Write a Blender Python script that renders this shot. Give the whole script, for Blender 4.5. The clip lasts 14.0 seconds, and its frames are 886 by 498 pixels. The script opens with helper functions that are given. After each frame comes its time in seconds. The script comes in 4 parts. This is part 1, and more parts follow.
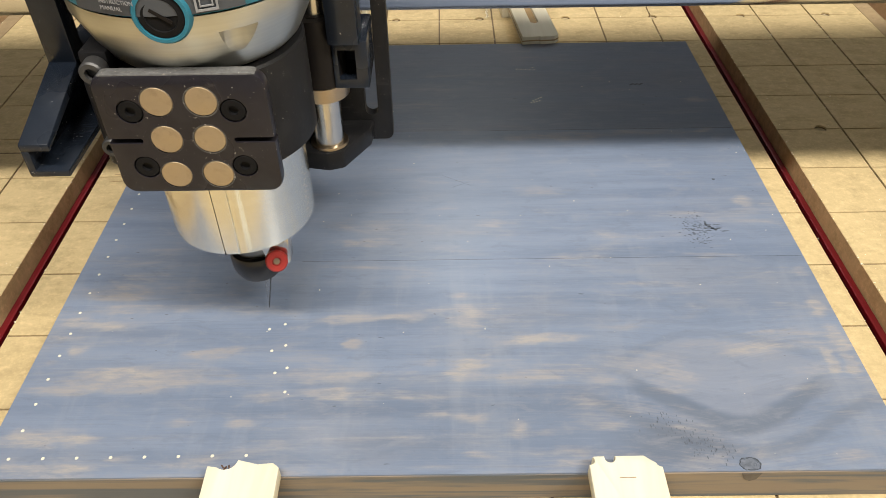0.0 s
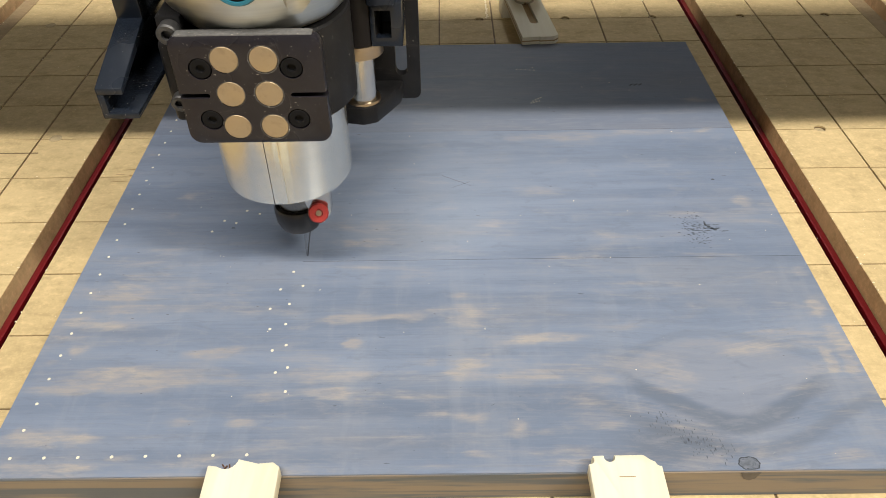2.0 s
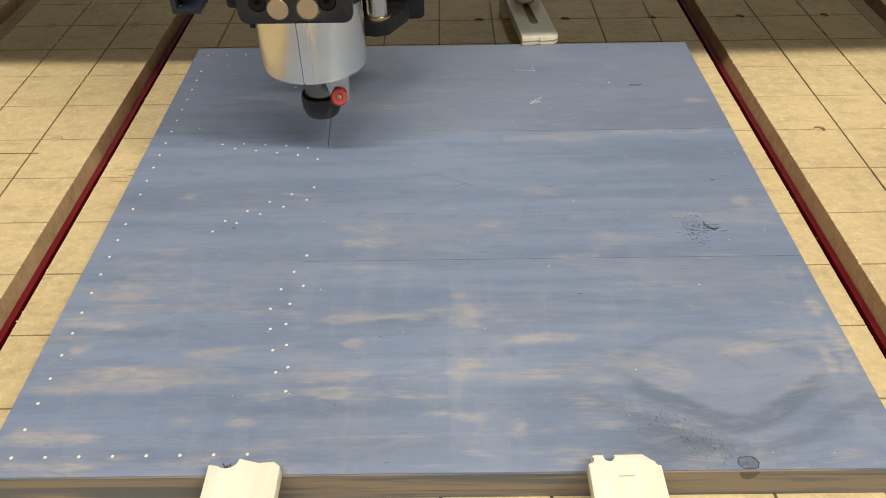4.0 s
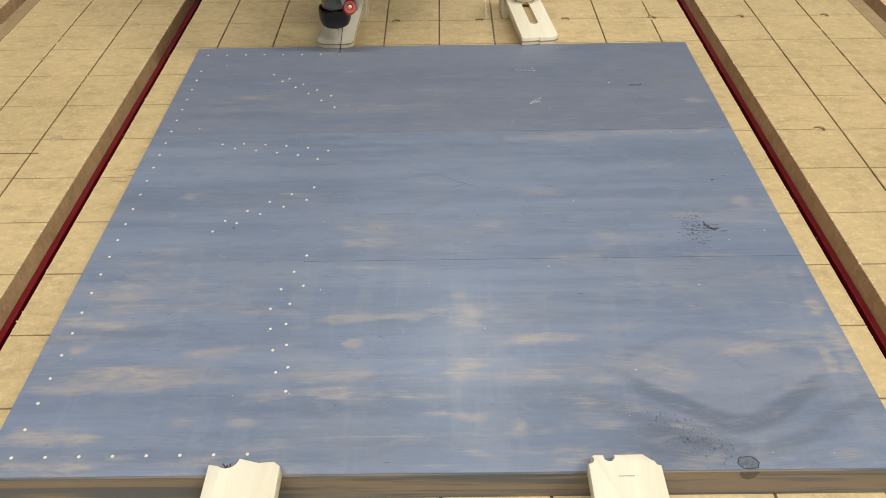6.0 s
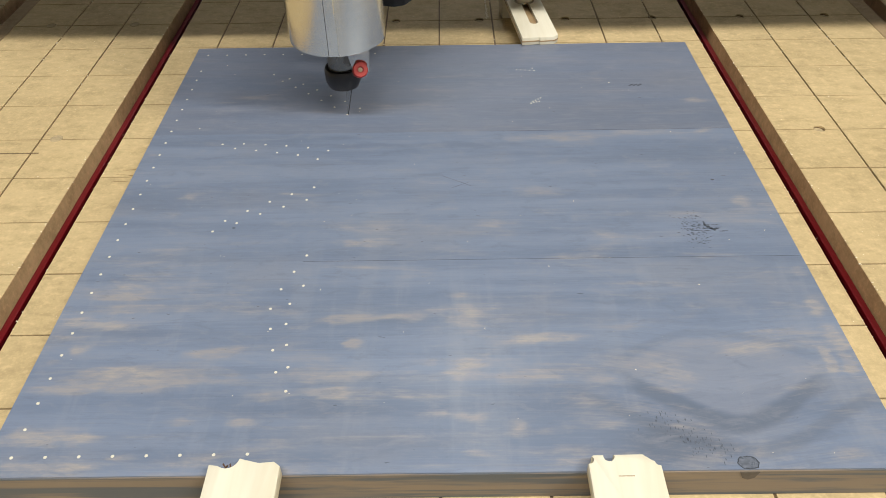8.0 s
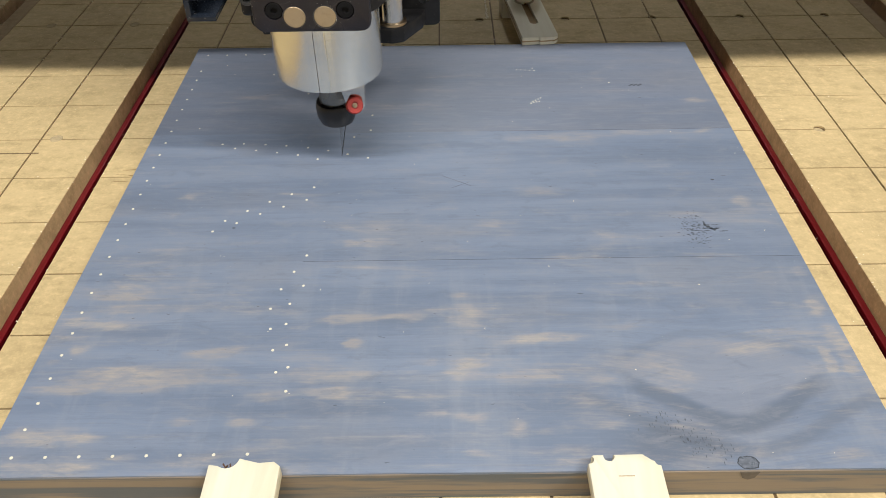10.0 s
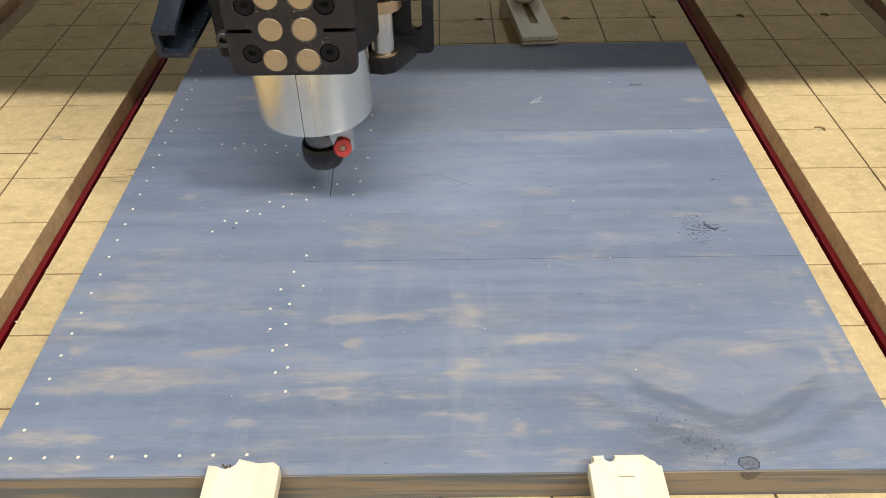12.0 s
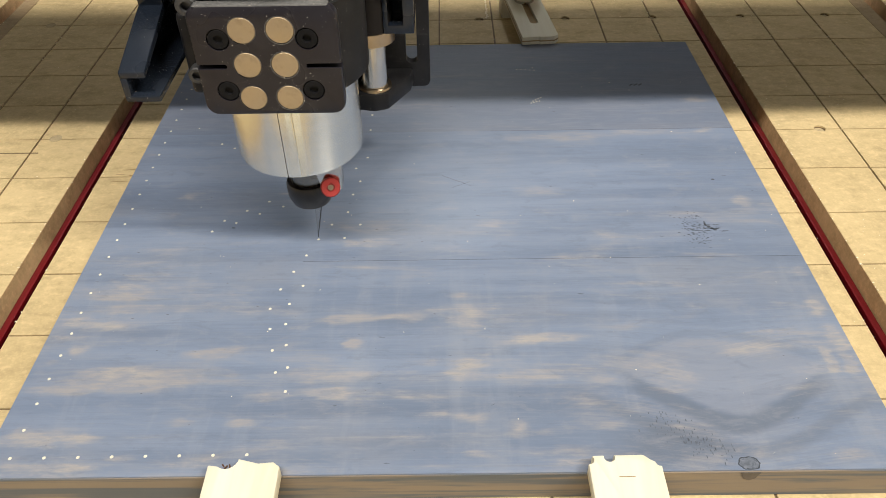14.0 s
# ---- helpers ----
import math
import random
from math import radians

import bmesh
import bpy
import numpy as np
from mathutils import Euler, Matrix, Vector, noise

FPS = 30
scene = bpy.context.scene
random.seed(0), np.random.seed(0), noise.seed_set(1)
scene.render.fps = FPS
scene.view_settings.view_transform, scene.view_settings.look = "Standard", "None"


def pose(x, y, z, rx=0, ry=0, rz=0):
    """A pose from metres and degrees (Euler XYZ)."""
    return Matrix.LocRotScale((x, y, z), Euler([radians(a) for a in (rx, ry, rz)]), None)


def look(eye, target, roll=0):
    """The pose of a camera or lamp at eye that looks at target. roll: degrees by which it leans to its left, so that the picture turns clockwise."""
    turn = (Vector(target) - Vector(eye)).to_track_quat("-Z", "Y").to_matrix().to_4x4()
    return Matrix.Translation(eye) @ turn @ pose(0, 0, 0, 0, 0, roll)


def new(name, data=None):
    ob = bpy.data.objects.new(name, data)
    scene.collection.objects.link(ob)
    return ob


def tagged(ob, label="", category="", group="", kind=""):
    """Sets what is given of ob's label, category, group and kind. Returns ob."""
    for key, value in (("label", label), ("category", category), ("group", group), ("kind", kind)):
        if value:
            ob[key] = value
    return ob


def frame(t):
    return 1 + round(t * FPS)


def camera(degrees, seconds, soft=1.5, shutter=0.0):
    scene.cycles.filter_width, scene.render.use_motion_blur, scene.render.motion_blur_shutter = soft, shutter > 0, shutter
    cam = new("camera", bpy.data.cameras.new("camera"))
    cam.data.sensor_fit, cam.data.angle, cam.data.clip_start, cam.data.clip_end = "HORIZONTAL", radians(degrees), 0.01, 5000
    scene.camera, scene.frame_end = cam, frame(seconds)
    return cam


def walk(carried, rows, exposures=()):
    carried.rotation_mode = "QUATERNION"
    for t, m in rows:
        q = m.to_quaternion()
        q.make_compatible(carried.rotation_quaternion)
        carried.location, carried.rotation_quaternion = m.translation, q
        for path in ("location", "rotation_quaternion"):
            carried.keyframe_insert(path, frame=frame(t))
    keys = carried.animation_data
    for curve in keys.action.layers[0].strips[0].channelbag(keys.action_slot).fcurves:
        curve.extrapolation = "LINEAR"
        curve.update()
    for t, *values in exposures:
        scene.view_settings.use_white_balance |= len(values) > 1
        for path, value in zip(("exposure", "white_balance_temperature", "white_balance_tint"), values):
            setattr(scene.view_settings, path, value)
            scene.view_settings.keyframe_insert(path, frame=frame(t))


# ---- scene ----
import itertools

cam = camera(60.41, 14.0, soft=0.75)

# the camera rests on a stand; its focus draws the view in by a hair while the machine stands near
BASE = pose(0.20408, -0.63819, 0.30832, 49.148, 0.7145, -0.2755)


def nearer(mm):
    return BASE @ Matrix.Translation((0, 0, -mm / 1000))


walk(cam, [(0, nearer(2.0)), (1.5, nearer(1.9)), (2.4, nearer(0.2)), (3.2, nearer(0)), (11, nearer(0)), (12.4, nearer(0.8)), (14, nearer(0.9))],
     exposures=[(0, 0.28, 6620, 10), (1.5, 0.28, 6650, 10), (2.6, 0.15, 6660, 10), (3.2, 0.11, 6660, 10), (5.5, -0.08, 6510, 10), (6.9, -0.12, 6450, 10), (7.4, -0.05, 6420, 10),
                (8.2, 0.0, 6400, 10), (10.5, 0.15, 6380, 10), (12.5, 0.20, 6460, 10), (14, 0.24, 6590, 10)])

# ---- world and light: a closed workshop with long ceiling lamps
world = bpy.data.worlds.new("world")
scene.world = world
world.use_nodes = True
world.node_tree.nodes["Background"].inputs["Color"].default_value = (0.9, 0.93, 1.0, 1)
world.node_tree.nodes["Background"].inputs["Strength"].default_value = 0.01


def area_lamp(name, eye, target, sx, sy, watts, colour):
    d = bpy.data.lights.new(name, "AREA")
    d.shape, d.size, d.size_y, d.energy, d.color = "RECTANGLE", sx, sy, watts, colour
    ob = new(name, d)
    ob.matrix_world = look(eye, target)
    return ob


LAMP_A = ((-0.20, -1.34, 2.36), 1.8, 0.15)
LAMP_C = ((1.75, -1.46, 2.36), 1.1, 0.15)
LAMP_B = ((0.245, 2.00, 2.36), 0.11, 1.8)
area_lamp("tube_light_front", LAMP_A[0], (-0.2, -0.15, 0), LAMP_A[1], LAMP_A[2], 63, (1.0, 0.95, 0.86))
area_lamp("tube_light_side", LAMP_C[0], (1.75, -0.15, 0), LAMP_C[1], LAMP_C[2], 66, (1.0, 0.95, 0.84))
area_lamp("tube_light_back", LAMP_B[0], (0.245, 2.0001, 0), LAMP_B[1], LAMP_B[2], 14, (0.92, 0.96, 1.0))


# ---- materials
def sock(tree, node, key, value):
    s = node.inputs[key]
    if isinstance(value, bpy.types.NodeSocket):
        tree.links.new(value, s)
    elif isinstance(value, tuple) and len(value) == 3 and s.type == "RGBA":
        s.default_value = (*value, 1)
    else:
        s.default_value = value


class Mat:
    """A small hand for node materials."""

    def __init__(self, name):
        self.m = bpy.data.materials.new(name)
        self.m.use_nodes = True
        self.t = self.m.node_tree
        self.b = self.t.nodes["Principled BSDF"]
        self.co = self.add("ShaderNodeTexCoord").outputs["Object"]

    def add(self, kind, **inputs):
        n = self.t.nodes.new(kind)
        for k, v in inputs.items():
            sock(self.t, n, k, v)
        return n

    def scaled(self, s, loc=(0, 0, 0), rot=(0, 0, 0), co=None):
        n = self.add("ShaderNodeMapping", Vector=co or self.co)
        n.inputs["Scale"].default_value, n.inputs["Location"].default_value, n.inputs["Rotation"].default_value = s, loc, rot
        return n.outputs[0]

    def noise(self, vec, scale=1.0, detail=4.0, rough=0.55, warp=0.0):
        return self.add("ShaderNodeTexNoise", Vector=vec, Scale=scale, Detail=detail, Roughness=rough, Distortion=warp).outputs["Fac"]

    def ramp(self, fac, a, b, lo=0.0, hi=1.0):
        n = self.add("ShaderNodeMapRange", Value=fac)
        n.interpolation_type = "SMOOTHSTEP"
        for k, v in (("From Min", a), ("From Max", b), ("To Min", lo), ("To Max", hi)):
            n.inputs[k].default_value = v
        return n.outputs[0]

    def mix(self, fac, a, b, how="MIX"):
        n = self.t.nodes.new("ShaderNodeMix")
        n.data_type, n.blend_type = "RGBA", how
        sock(self.t, n, 0, fac), sock(self.t, n, 6, a), sock(self.t, n, 7, b)
        return n.outputs[2]

    def math(self, op, a, b=0.0):
        n = self.t.nodes.new("ShaderNodeMath")
        n.operation = op
        sock(self.t, n, 0, a), sock(self.t, n, 1, b)
        return n.outputs[0]

    def distance(self, centre, scale, bend=None):
        """How far a place lies from centre, in lengths of scale."""
        n = self.add("ShaderNodeMapping", Vector=self.co)
        n.vector_type = "POINT"
        n.inputs["Scale"].default_value = [1 / s for s in scale]
        n.inputs["Location"].default_value = [-c / s for c, s in zip(centre, scale)]
        v = n.outputs[0]
        if bend is not None:
            a = self.t.nodes.new("ShaderNodeVectorMath")
            a.operation = "ADD"
            sock(self.t, a, 0, v), sock(self.t, a, 1, bend)
            v = a.outputs[0]
        ln = self.t.nodes.new("ShaderNodeVectorMath")
        ln.operation = "LENGTH"
        sock(self.t, ln, 0, v)
        return ln.outputs["Value"]

    def done(self, colour, rough=0.5, metal=0.0, bump=None, depth=0.0005, spec=0.5):
        sock(self.t, self.b, "Base Color", colour), sock(self.t, self.b, "Roughness", rough), sock(self.t, self.b, "Metallic", metal)
        self.b.inputs["Specular IOR Level"].default_value = spec
        if bump is not None:
            n = self.add("ShaderNodeBump", Height=bump, Distance=depth, Strength=0.6)
            self.t.links.new(n.outputs[0], self.b.inputs["Normal"])
        return self.m


def mdf(name, light, dark):
    k = Mat(name)
    k.co = k.add("ShaderNodeNewGeometry").outputs["Position"]
    big = k.noise(k.scaled((7, 9, 7)), 1, 4)
    fine = k.noise(k.scaled((500, 420, 500)), 1, 3, 0.7)
    mid = k.noise(k.scaled((38, 70, 60)), 1, 6, 0.7)
    c = k.mix(k.ramp(big, 0.3, 0.7), light, dark)
    own = k.add("ShaderNodeObjectInfo").outputs["Random"]
    c = k.mix(k.math("MULTIPLY", own, 0.22), c, tuple(v * 0.72 for v in light))
    scuff = k.noise(k.scaled((16, 70, 20), (4, 1, 0)), 1, 6, 0.7, 0.4)
    c = k.mix(k.ramp(scuff, 0.55, 0.75, 0, 0.5), c, tuple(v * 0.66 for v in dark))
    c = k.mix(k.ramp(mid, 0.44, 0.72, 0, 0.62), c, tuple(v * 0.70 for v in dark))
    mott = k.noise(k.scaled((150, 190, 150), (8, 2, 1)), 1, 5, 0.7)
    c = k.mix(k.ramp(mott, 0.50, 0.66, 0, 0.34), c, tuple(min(1, v * 1.32) for v in light))
    c = k.mix(k.ramp(mott, 0.46, 0.30, 0, 0.40), c, tuple(v * 0.66 for v in dark))
    c = k.mix(k.ramp(fine, 0.45, 0.75, 0, 0.28), c, tuple(min(1, v * 1.3) for v in light))
    return k.done(c, k.ramp(mid, 0.3, 0.7, 0.5, 0.7), 0, fine, 0.0002, 0.35)


MDF = mdf("mdf_surfaced", (0.57, 0.442, 0.242), (0.480, 0.369, 0.197))
MDF_RAW = mdf("mdf_raw", (0.36, 0.265, 0.15), (0.31, 0.22, 0.125))
MDF_EDGE = mdf("mdf_cut_edge", (0.62, 0.45, 0.25), (0.52, 0.36, 0.19))
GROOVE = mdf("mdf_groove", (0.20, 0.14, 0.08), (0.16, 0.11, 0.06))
DECK = mdf("deck_board", (0.2, 0.15, 0.1), (0.16, 0.12, 0.08))


SEAMS = (-0.3130, -0.1768)

# where the stain was rubbed back or lies thick on the panel: x, y, half lengths along and across (mm), strength
WORN_NEAR_WEST = (
    (22, -430, 22, 6.2, 0.85), (29, -405, 29, 3.1, 0.75), (51, -396, 44, 8.5, 0.72), (87, -382, 14, 5.3, 0.75), (18, -379, 6, 3.8, 0.8),
    (23, -338, 23, 5.3, 0.55), (41, -349, 37, 3.4, 0.5), (28, -361, 27, 4.9, 0.45), (80, -424, 10, 2.9, 0.7), (110, -424, 8, 2.9, 0.65),
    (114, -409, 19, 3.0, 0.6), (149, -407, 20, 3.7, 0.65), (140, -397, 22, 5.0, 0.55), (41, -447, 11, 2.3, 0.4), (58, -442, 8, 1.5, 0.6),
    (7, -386, 11, 3.0, 0.3),)
WORN_NEAR_MIDDLE = (
    (156, -376, 6, 3.5, 1.0), (147, -360, 16, 3.3, 0.5), (178, -357, 25, 3.7, 0.65), (216, -358, 10, 8.3, 0.65), (211, -395, 11, 6.4, 0.65),
    (194, -389, 17, 2.9, 0.4), (215, -423, 8, 3.2, 0.85), (197, -421, 13, 3.2, 0.35), (217, -442, 8, 2.3, 0.45), (235, -429, 5, 7.4, 0.45),
    (242, -400, 14, 3.5, 0.55), (256, -374, 20, 3.5, 0.6), (240, -377, 11, 3.1, 0.45), (291, -367, 17, 2.8, 0.65), (211, -341, 8, 4.4, 0.55),
    (237, -344, 27, 2.6, 0.3), (249, -411, 29, 2.7, 0.2),)
WORN_NEAR_EAST = (
    (399, -353, 4, 10.1, 0.6), (400, -376, 4, 7.7, 0.75), (401, -393, 3, 7.2, 0.85), (392, -390, 3, 6.6, 0.9), (400, -327, 7, 4.6, 0.45),
    (353, -384, 17, 4.8, 0.4), (313, -334, 39, 1.8, 0.35), (356, -312, 19, 2.4, 0.45), (391, -413, 16, 6.0, 0.22), (380, -444, 11, 4.1, 0.25),
    (273, -428, 10, 3.7, 0.35), (321, -378, 17, 3.1, 0.15), (372, -409, 7, 4.7, 0.2),)
WORN_MIDDLE_PLANK = (
    (282, -186, 51, 5.1, 0.45), (340, -181, 43, 4.4, 0.35), (386, -180, 7, 5.1, 0.4), (122, -249, 23, 3.0, 0.5), (45, -248, 9, 5.4, 0.45),
    (37, -268, 11, 4.5, 0.3), (148, -297, 28, 3.1, 0.45), (204, -303, 23, 4.0, 0.3), (265, -249, 18, 4.8, 0.35), (324, -293, 32, 3.1, 0.35),
    (171, -223, 22, 2.6, 0.4), (388, -261, 7, 6.3, 0.6), (402, -243, 9, 9.8, 0.3), (235, -280, 14, 4.9, 0.3), (90, -173, 9, 3.0, 0.35),
    (194, -257, 21, 2.3, 0.25),)
WORN_FAR_PLANK = (
    (206, -118, 28, 6.1, 0.4), (193, -139, 18, 3.3, 0.5), (392, -136, 17, 4.1, 0.5), (129, -86, 10, 3.8, 0.4), (122, -107, 6, 2.7, 0.4),
    (375, -114, 26, 8.8, 0.2), (252, -128, 26, 6.8, 0.2), (162, -108, 18, 10.7, 0.15),)
DARK_BANDS = (
    (153, -417, 77, 3.6, 0.55), (39, -367, 44, 4.4, 0.4), (99, -370, 32, 4.7, 0.25), (178, -436, 59, 2.7, 0.4), (248, -416, 42, 3.0, 0.35),
    (52, -151, 50, 5.6, 0.5), (53, -135, 38, 3.3, 0.35), (221, -194, 58, 5.0, 0.45), (146, -193, 35, 3.5, 0.35), (269, -359, 33, 5.8, 0.3),
    (378, -217, 34, 6.6, 0.3), (71, -408, 24, 2.7, 0.2), (271, -442, 27, 2.6, 0.5), (290, -390, 17, 8.0, 0.35), (272, -397, 30, 4.2, 0.3),
    (260, -407, 38, 2.7, 0.25), (262, -390, 17, 6.6, 0.2),)


def stained():
    k = Mat("blue_grey_stain")
    xyz = k.add("ShaderNodeSeparateXYZ", Vector=k.co)
    x, y, z = xyz.outputs
    # the grain bows round an old branch near the front corner
    off = k.math("ABSOLUTE", k.math("DIVIDE", k.math("SUBTRACT", x, 0.334), 0.037))
    wob = k.noise(k.scaled((26, 18, 10)), 1, 4)
    hump = k.math("POWER", 2.718, k.math("MULTIPLY", k.math("POWER", off, 1.7), -1.1))
    bow = k.math("MULTIPLY", k.math("MULTIPLY", hump, k.ramp(y, -0.40, -0.34, 0.040, 0.0)), k.ramp(y, -0.452, -0.425, 0.6, 1.0))
    # each plank has grain of its own
    plank = k.math("ADD", k.math("GREATER_THAN", y, SEAMS[0]), k.math("GREATER_THAN", y, SEAMS[1]))
    half = k.math("ADD", y, k.math("MULTIPLY", bow, 0.3))
    co = k.add("ShaderNodeCombineXYZ", X=k.math("ADD", x, k.math("MULTIPLY", plank, 1.7)), Y=half, Z=z).outputs[0]
    fine = k.noise(k.scaled((26, 900, 60), (1, 5, 0), co=co), 1, 5, 0.7, 0.15)
    hair = k.noise(k.scaled((9, 420, 60), (7, 2, 0), co=co), 1, 6, 0.75, 0.3)
    streak = k.noise(k.scaled((4, 60, 10), (3, 1, 0), co=co), 1, 6, 0.62, 0.2)
    broad = k.noise(k.scaled((2.2, 24, 4), (0.4, 2.6, 0), co=co), 1, 3, 0.5, 0.2)
    cloud = k.noise(k.scaled((9, 20, 6), (0, 4, 2)), 1, 6, 0.6)
    wipe = k.noise(k.scaled((60, 9, 10), (2, 8, 0)), 1, 5, 0.6, 0.4)
    c = k.mix(k.ramp(streak, 0.36, 0.64), (0.146, 0.186, 0.272), (0.184, 0.228, 0.322))
    c = k.mix(k.ramp(broad, 0.50, 0.66, 0, 0.55), c, (0.130, 0.164, 0.236))
    c = k.mix(k.ramp(cloud, 0.50, 0.68, 0, 0.5), c, (0.205, 0.225, 0.278))
    c = k.mix(k.math("MULTIPLY", k.ramp(y, SEAMS[1] - 0.0002, SEAMS[1] + 0.0002), k.ramp(streak, 0.35, 0.6, 0.25, 0.65)), c, (0.160, 0.175, 0.225))
    c = k.mix(k.math("MULTIPLY", k.ramp(wipe, 0.50, 0.66, 0, 0.30), k.ramp(y, -0.26, -0.34)), c, (0.235, 0.265, 0.330))
    c = k.mix(k.ramp(fine, 0.52, 0.70, 0, 0.20), c, (0.26, 0.290, 0.355))
    c = k.mix(k.ramp(fine, 0.46, 0.30, 0, 0.22), c, (0.120, 0.148, 0.205))
    c = k.mix(k.ramp(hair, 0.54, 0.72, 0, 0.22), c, (0.115, 0.138, 0.188))
    ragged = k.add("ShaderNodeTexNoise", Vector=k.scaled((60, 190, 60)), Scale=1.0, Detail=5.0, Roughness=0.65).outputs["Color"]
    thick, rubbed = k.add("ShaderNodeAttribute"), k.add("ShaderNodeAttribute")
    thick.attribute_name, rubbed.attribute_name = "thick_stain", "rubbed_stain"
    c = k.mix(k.math("MULTIPLY", thick.outputs["Fac"], k.ramp(streak, 0.3, 0.6, 0.6, 1.0)), c, (0.108, 0.136, 0.200))
    # the eye of late wood round the branch: two bent bands below, a faint arch above
    dx = k.math("ADD", k.math("SUBTRACT", x, 0.3375), k.math("MULTIPLY", k.math("SUBTRACT", wob, 0.5), 0.012))
    square = k.math("MULTIPLY", dx, dx)
    side = k.math("ABSOLUTE", dx)
    yw = k.math("ADD", y, k.math("MULTIPLY", k.math("SUBTRACT", cloud, 0.5), 0.010))

    def bend(base, slope, soft):
        return k.math("ADD", k.math("MULTIPLY", k.math("SQRT", k.math("ADD", square, soft)), slope), base)

    over = k.math("SUBTRACT", yw, bend(-0.4315, 0.66, 0.0001))
    under = k.math("SUBTRACT", k.math("SUBTRACT", -0.3755, k.math("MULTIPLY", square, 7.0)), yw)
    c = k.mix(k.math("MULTIPLY", k.ramp(over, 0.001, 0.005, 0, 0.42), k.ramp(under, -0.001, 0.003)), c, (0.225, 0.240, 0.292))
    c = k.mix(k.math("MULTIPLY", k.ramp(k.math("ABSOLUTE", k.math("ADD", under, 0.003)), 0.001, 0.004, 0.30, 0), k.ramp(side, 0.036, 0.055, 1, 0)), c, (0.118, 0.142, 0.196))
    c = k.mix(k.math("MULTIPLY", k.ramp(k.math("ABSOLUTE", k.math("ADD", over, 0.0025)), 0.0025, 0.0075, 0.66, 0), k.ramp(side, 0.038, 0.054, 1, 0)), c, (0.104, 0.128, 0.178))
    again = k.math("SUBTRACT", yw, bend(-0.4545, 0.60, 0.0004))
    c = k.mix(k.math("MULTIPLY", k.ramp(k.math("ABSOLUTE", again), 0.0015, 0.0060, 0.48, 0), k.ramp(side, 0.050, 0.085, 1, 0)), c, (0.110, 0.134, 0.185))
    smudge = k.ramp(k.distance((0.312, -0.436, 0.019), (0.026, 0.013, 1.0), k.mix(0.5, (0, 0, 0), ragged)), 0.4, 1.5, 0.58, 0)
    c = k.mix(smudge, c, (0.095, 0.112, 0.150))
    # the stain lies thin round every rubbed place
    c = k.mix(k.ramp(rubbed.outputs["Fac"], 0.0, 0.8, 0, 0.34), c, (0.238, 0.246, 0.285))
    # a narrow pale grey column on the near plank, broken up by wipe
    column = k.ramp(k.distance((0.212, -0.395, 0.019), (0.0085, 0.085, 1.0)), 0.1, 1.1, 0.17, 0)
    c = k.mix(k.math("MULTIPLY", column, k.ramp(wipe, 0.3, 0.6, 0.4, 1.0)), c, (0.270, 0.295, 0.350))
    # places where the stain was rubbed back to bare wood
    blot = k.noise(k.scaled((13, 48, 20), (1.3, 0.7, 0)), 1, 7, 0.66, 0.5)
    tear = k.noise(k.scaled((70, 260, 20), (2, 9, 0)), 1, 5, 0.65)
    mix = k.math("ADD", rubbed.outputs["Fac"], k.math("MULTIPLY", k.math("SUBTRACT", k.math("ADD", k.math("MULTIPLY", blot, 0.72), k.math("MULTIPLY", hair, 0.28)), 0.5), 3.0))
    worn = k.ramp(k.math("ADD", mix, k.ramp(y, -0.42, -0.20, 0.10, -0.04)), 0.06, 0.66, 0, 1.0)
    broken = k.math("MULTIPLY", k.ramp(fine, 0.34, 0.60, 0.68, 1.0), k.ramp(tear, 0.36, 0.60, 0.30, 1.0))
    c = k.mix(k.math("MULTIPLY", k.math("MULTIPLY", worn, broken), 0.80), c, k.mix(k.ramp(cloud, 0.4, 0.6), (0.305, 0.285, 0.282), (0.385, 0.348, 0.315)))
    mottle = k.noise(k.scaled((48, 150, 20), (3, 3, 0)), 1, 6, 0.7, 0.6)
    c = k.mix(k.ramp(mottle, 0.50, 0.68, 0, 0.30), c, (0.245, 0.258, 0.300))
    c = k.mix(k.ramp(mottle, 0.48, 0.32, 0, 0.34), c, (0.125, 0.152, 0.212))
    # specks of dark pith
    pith = k.noise(k.scaled((150, 420, 50)), 1, 2)
    c = k.mix(k.ramp(pith, 0.73, 0.77, 0, 0.6), c, (0.05, 0.055, 0.07))
    # a thin wiping varnish
    k.b.inputs["Coat Weight"].default_value, k.b.inputs["Coat Roughness"].default_value = 0.32, 0.26
    return k.done(c, k.ramp(streak, 0.3, 0.7, 0.30, 0.42), 0, fine, 0.0002, 0.42)


STAIN = stained()


def edge_wood():
    k = Mat("half_stained_edge")
    g = k.noise(k.scaled((7, 60, 190)), 1, 6, 0.6, 0.6)
    p = k.noise(k.scaled((9, 20, 60), (2, 0, 0)), 1, 3)
    c = k.mix(k.ramp(g, 0.42, 0.58), (0.095, 0.108, 0.125), (0.215, 0.175, 0.135))
    c = k.mix(k.ramp(p, 0.5, 0.72, 0, 0.6), c, (0.28, 0.22, 0.15))
    return k.done(c, 0.6, 0, g, 0.0004)


EDGE = edge_wood()


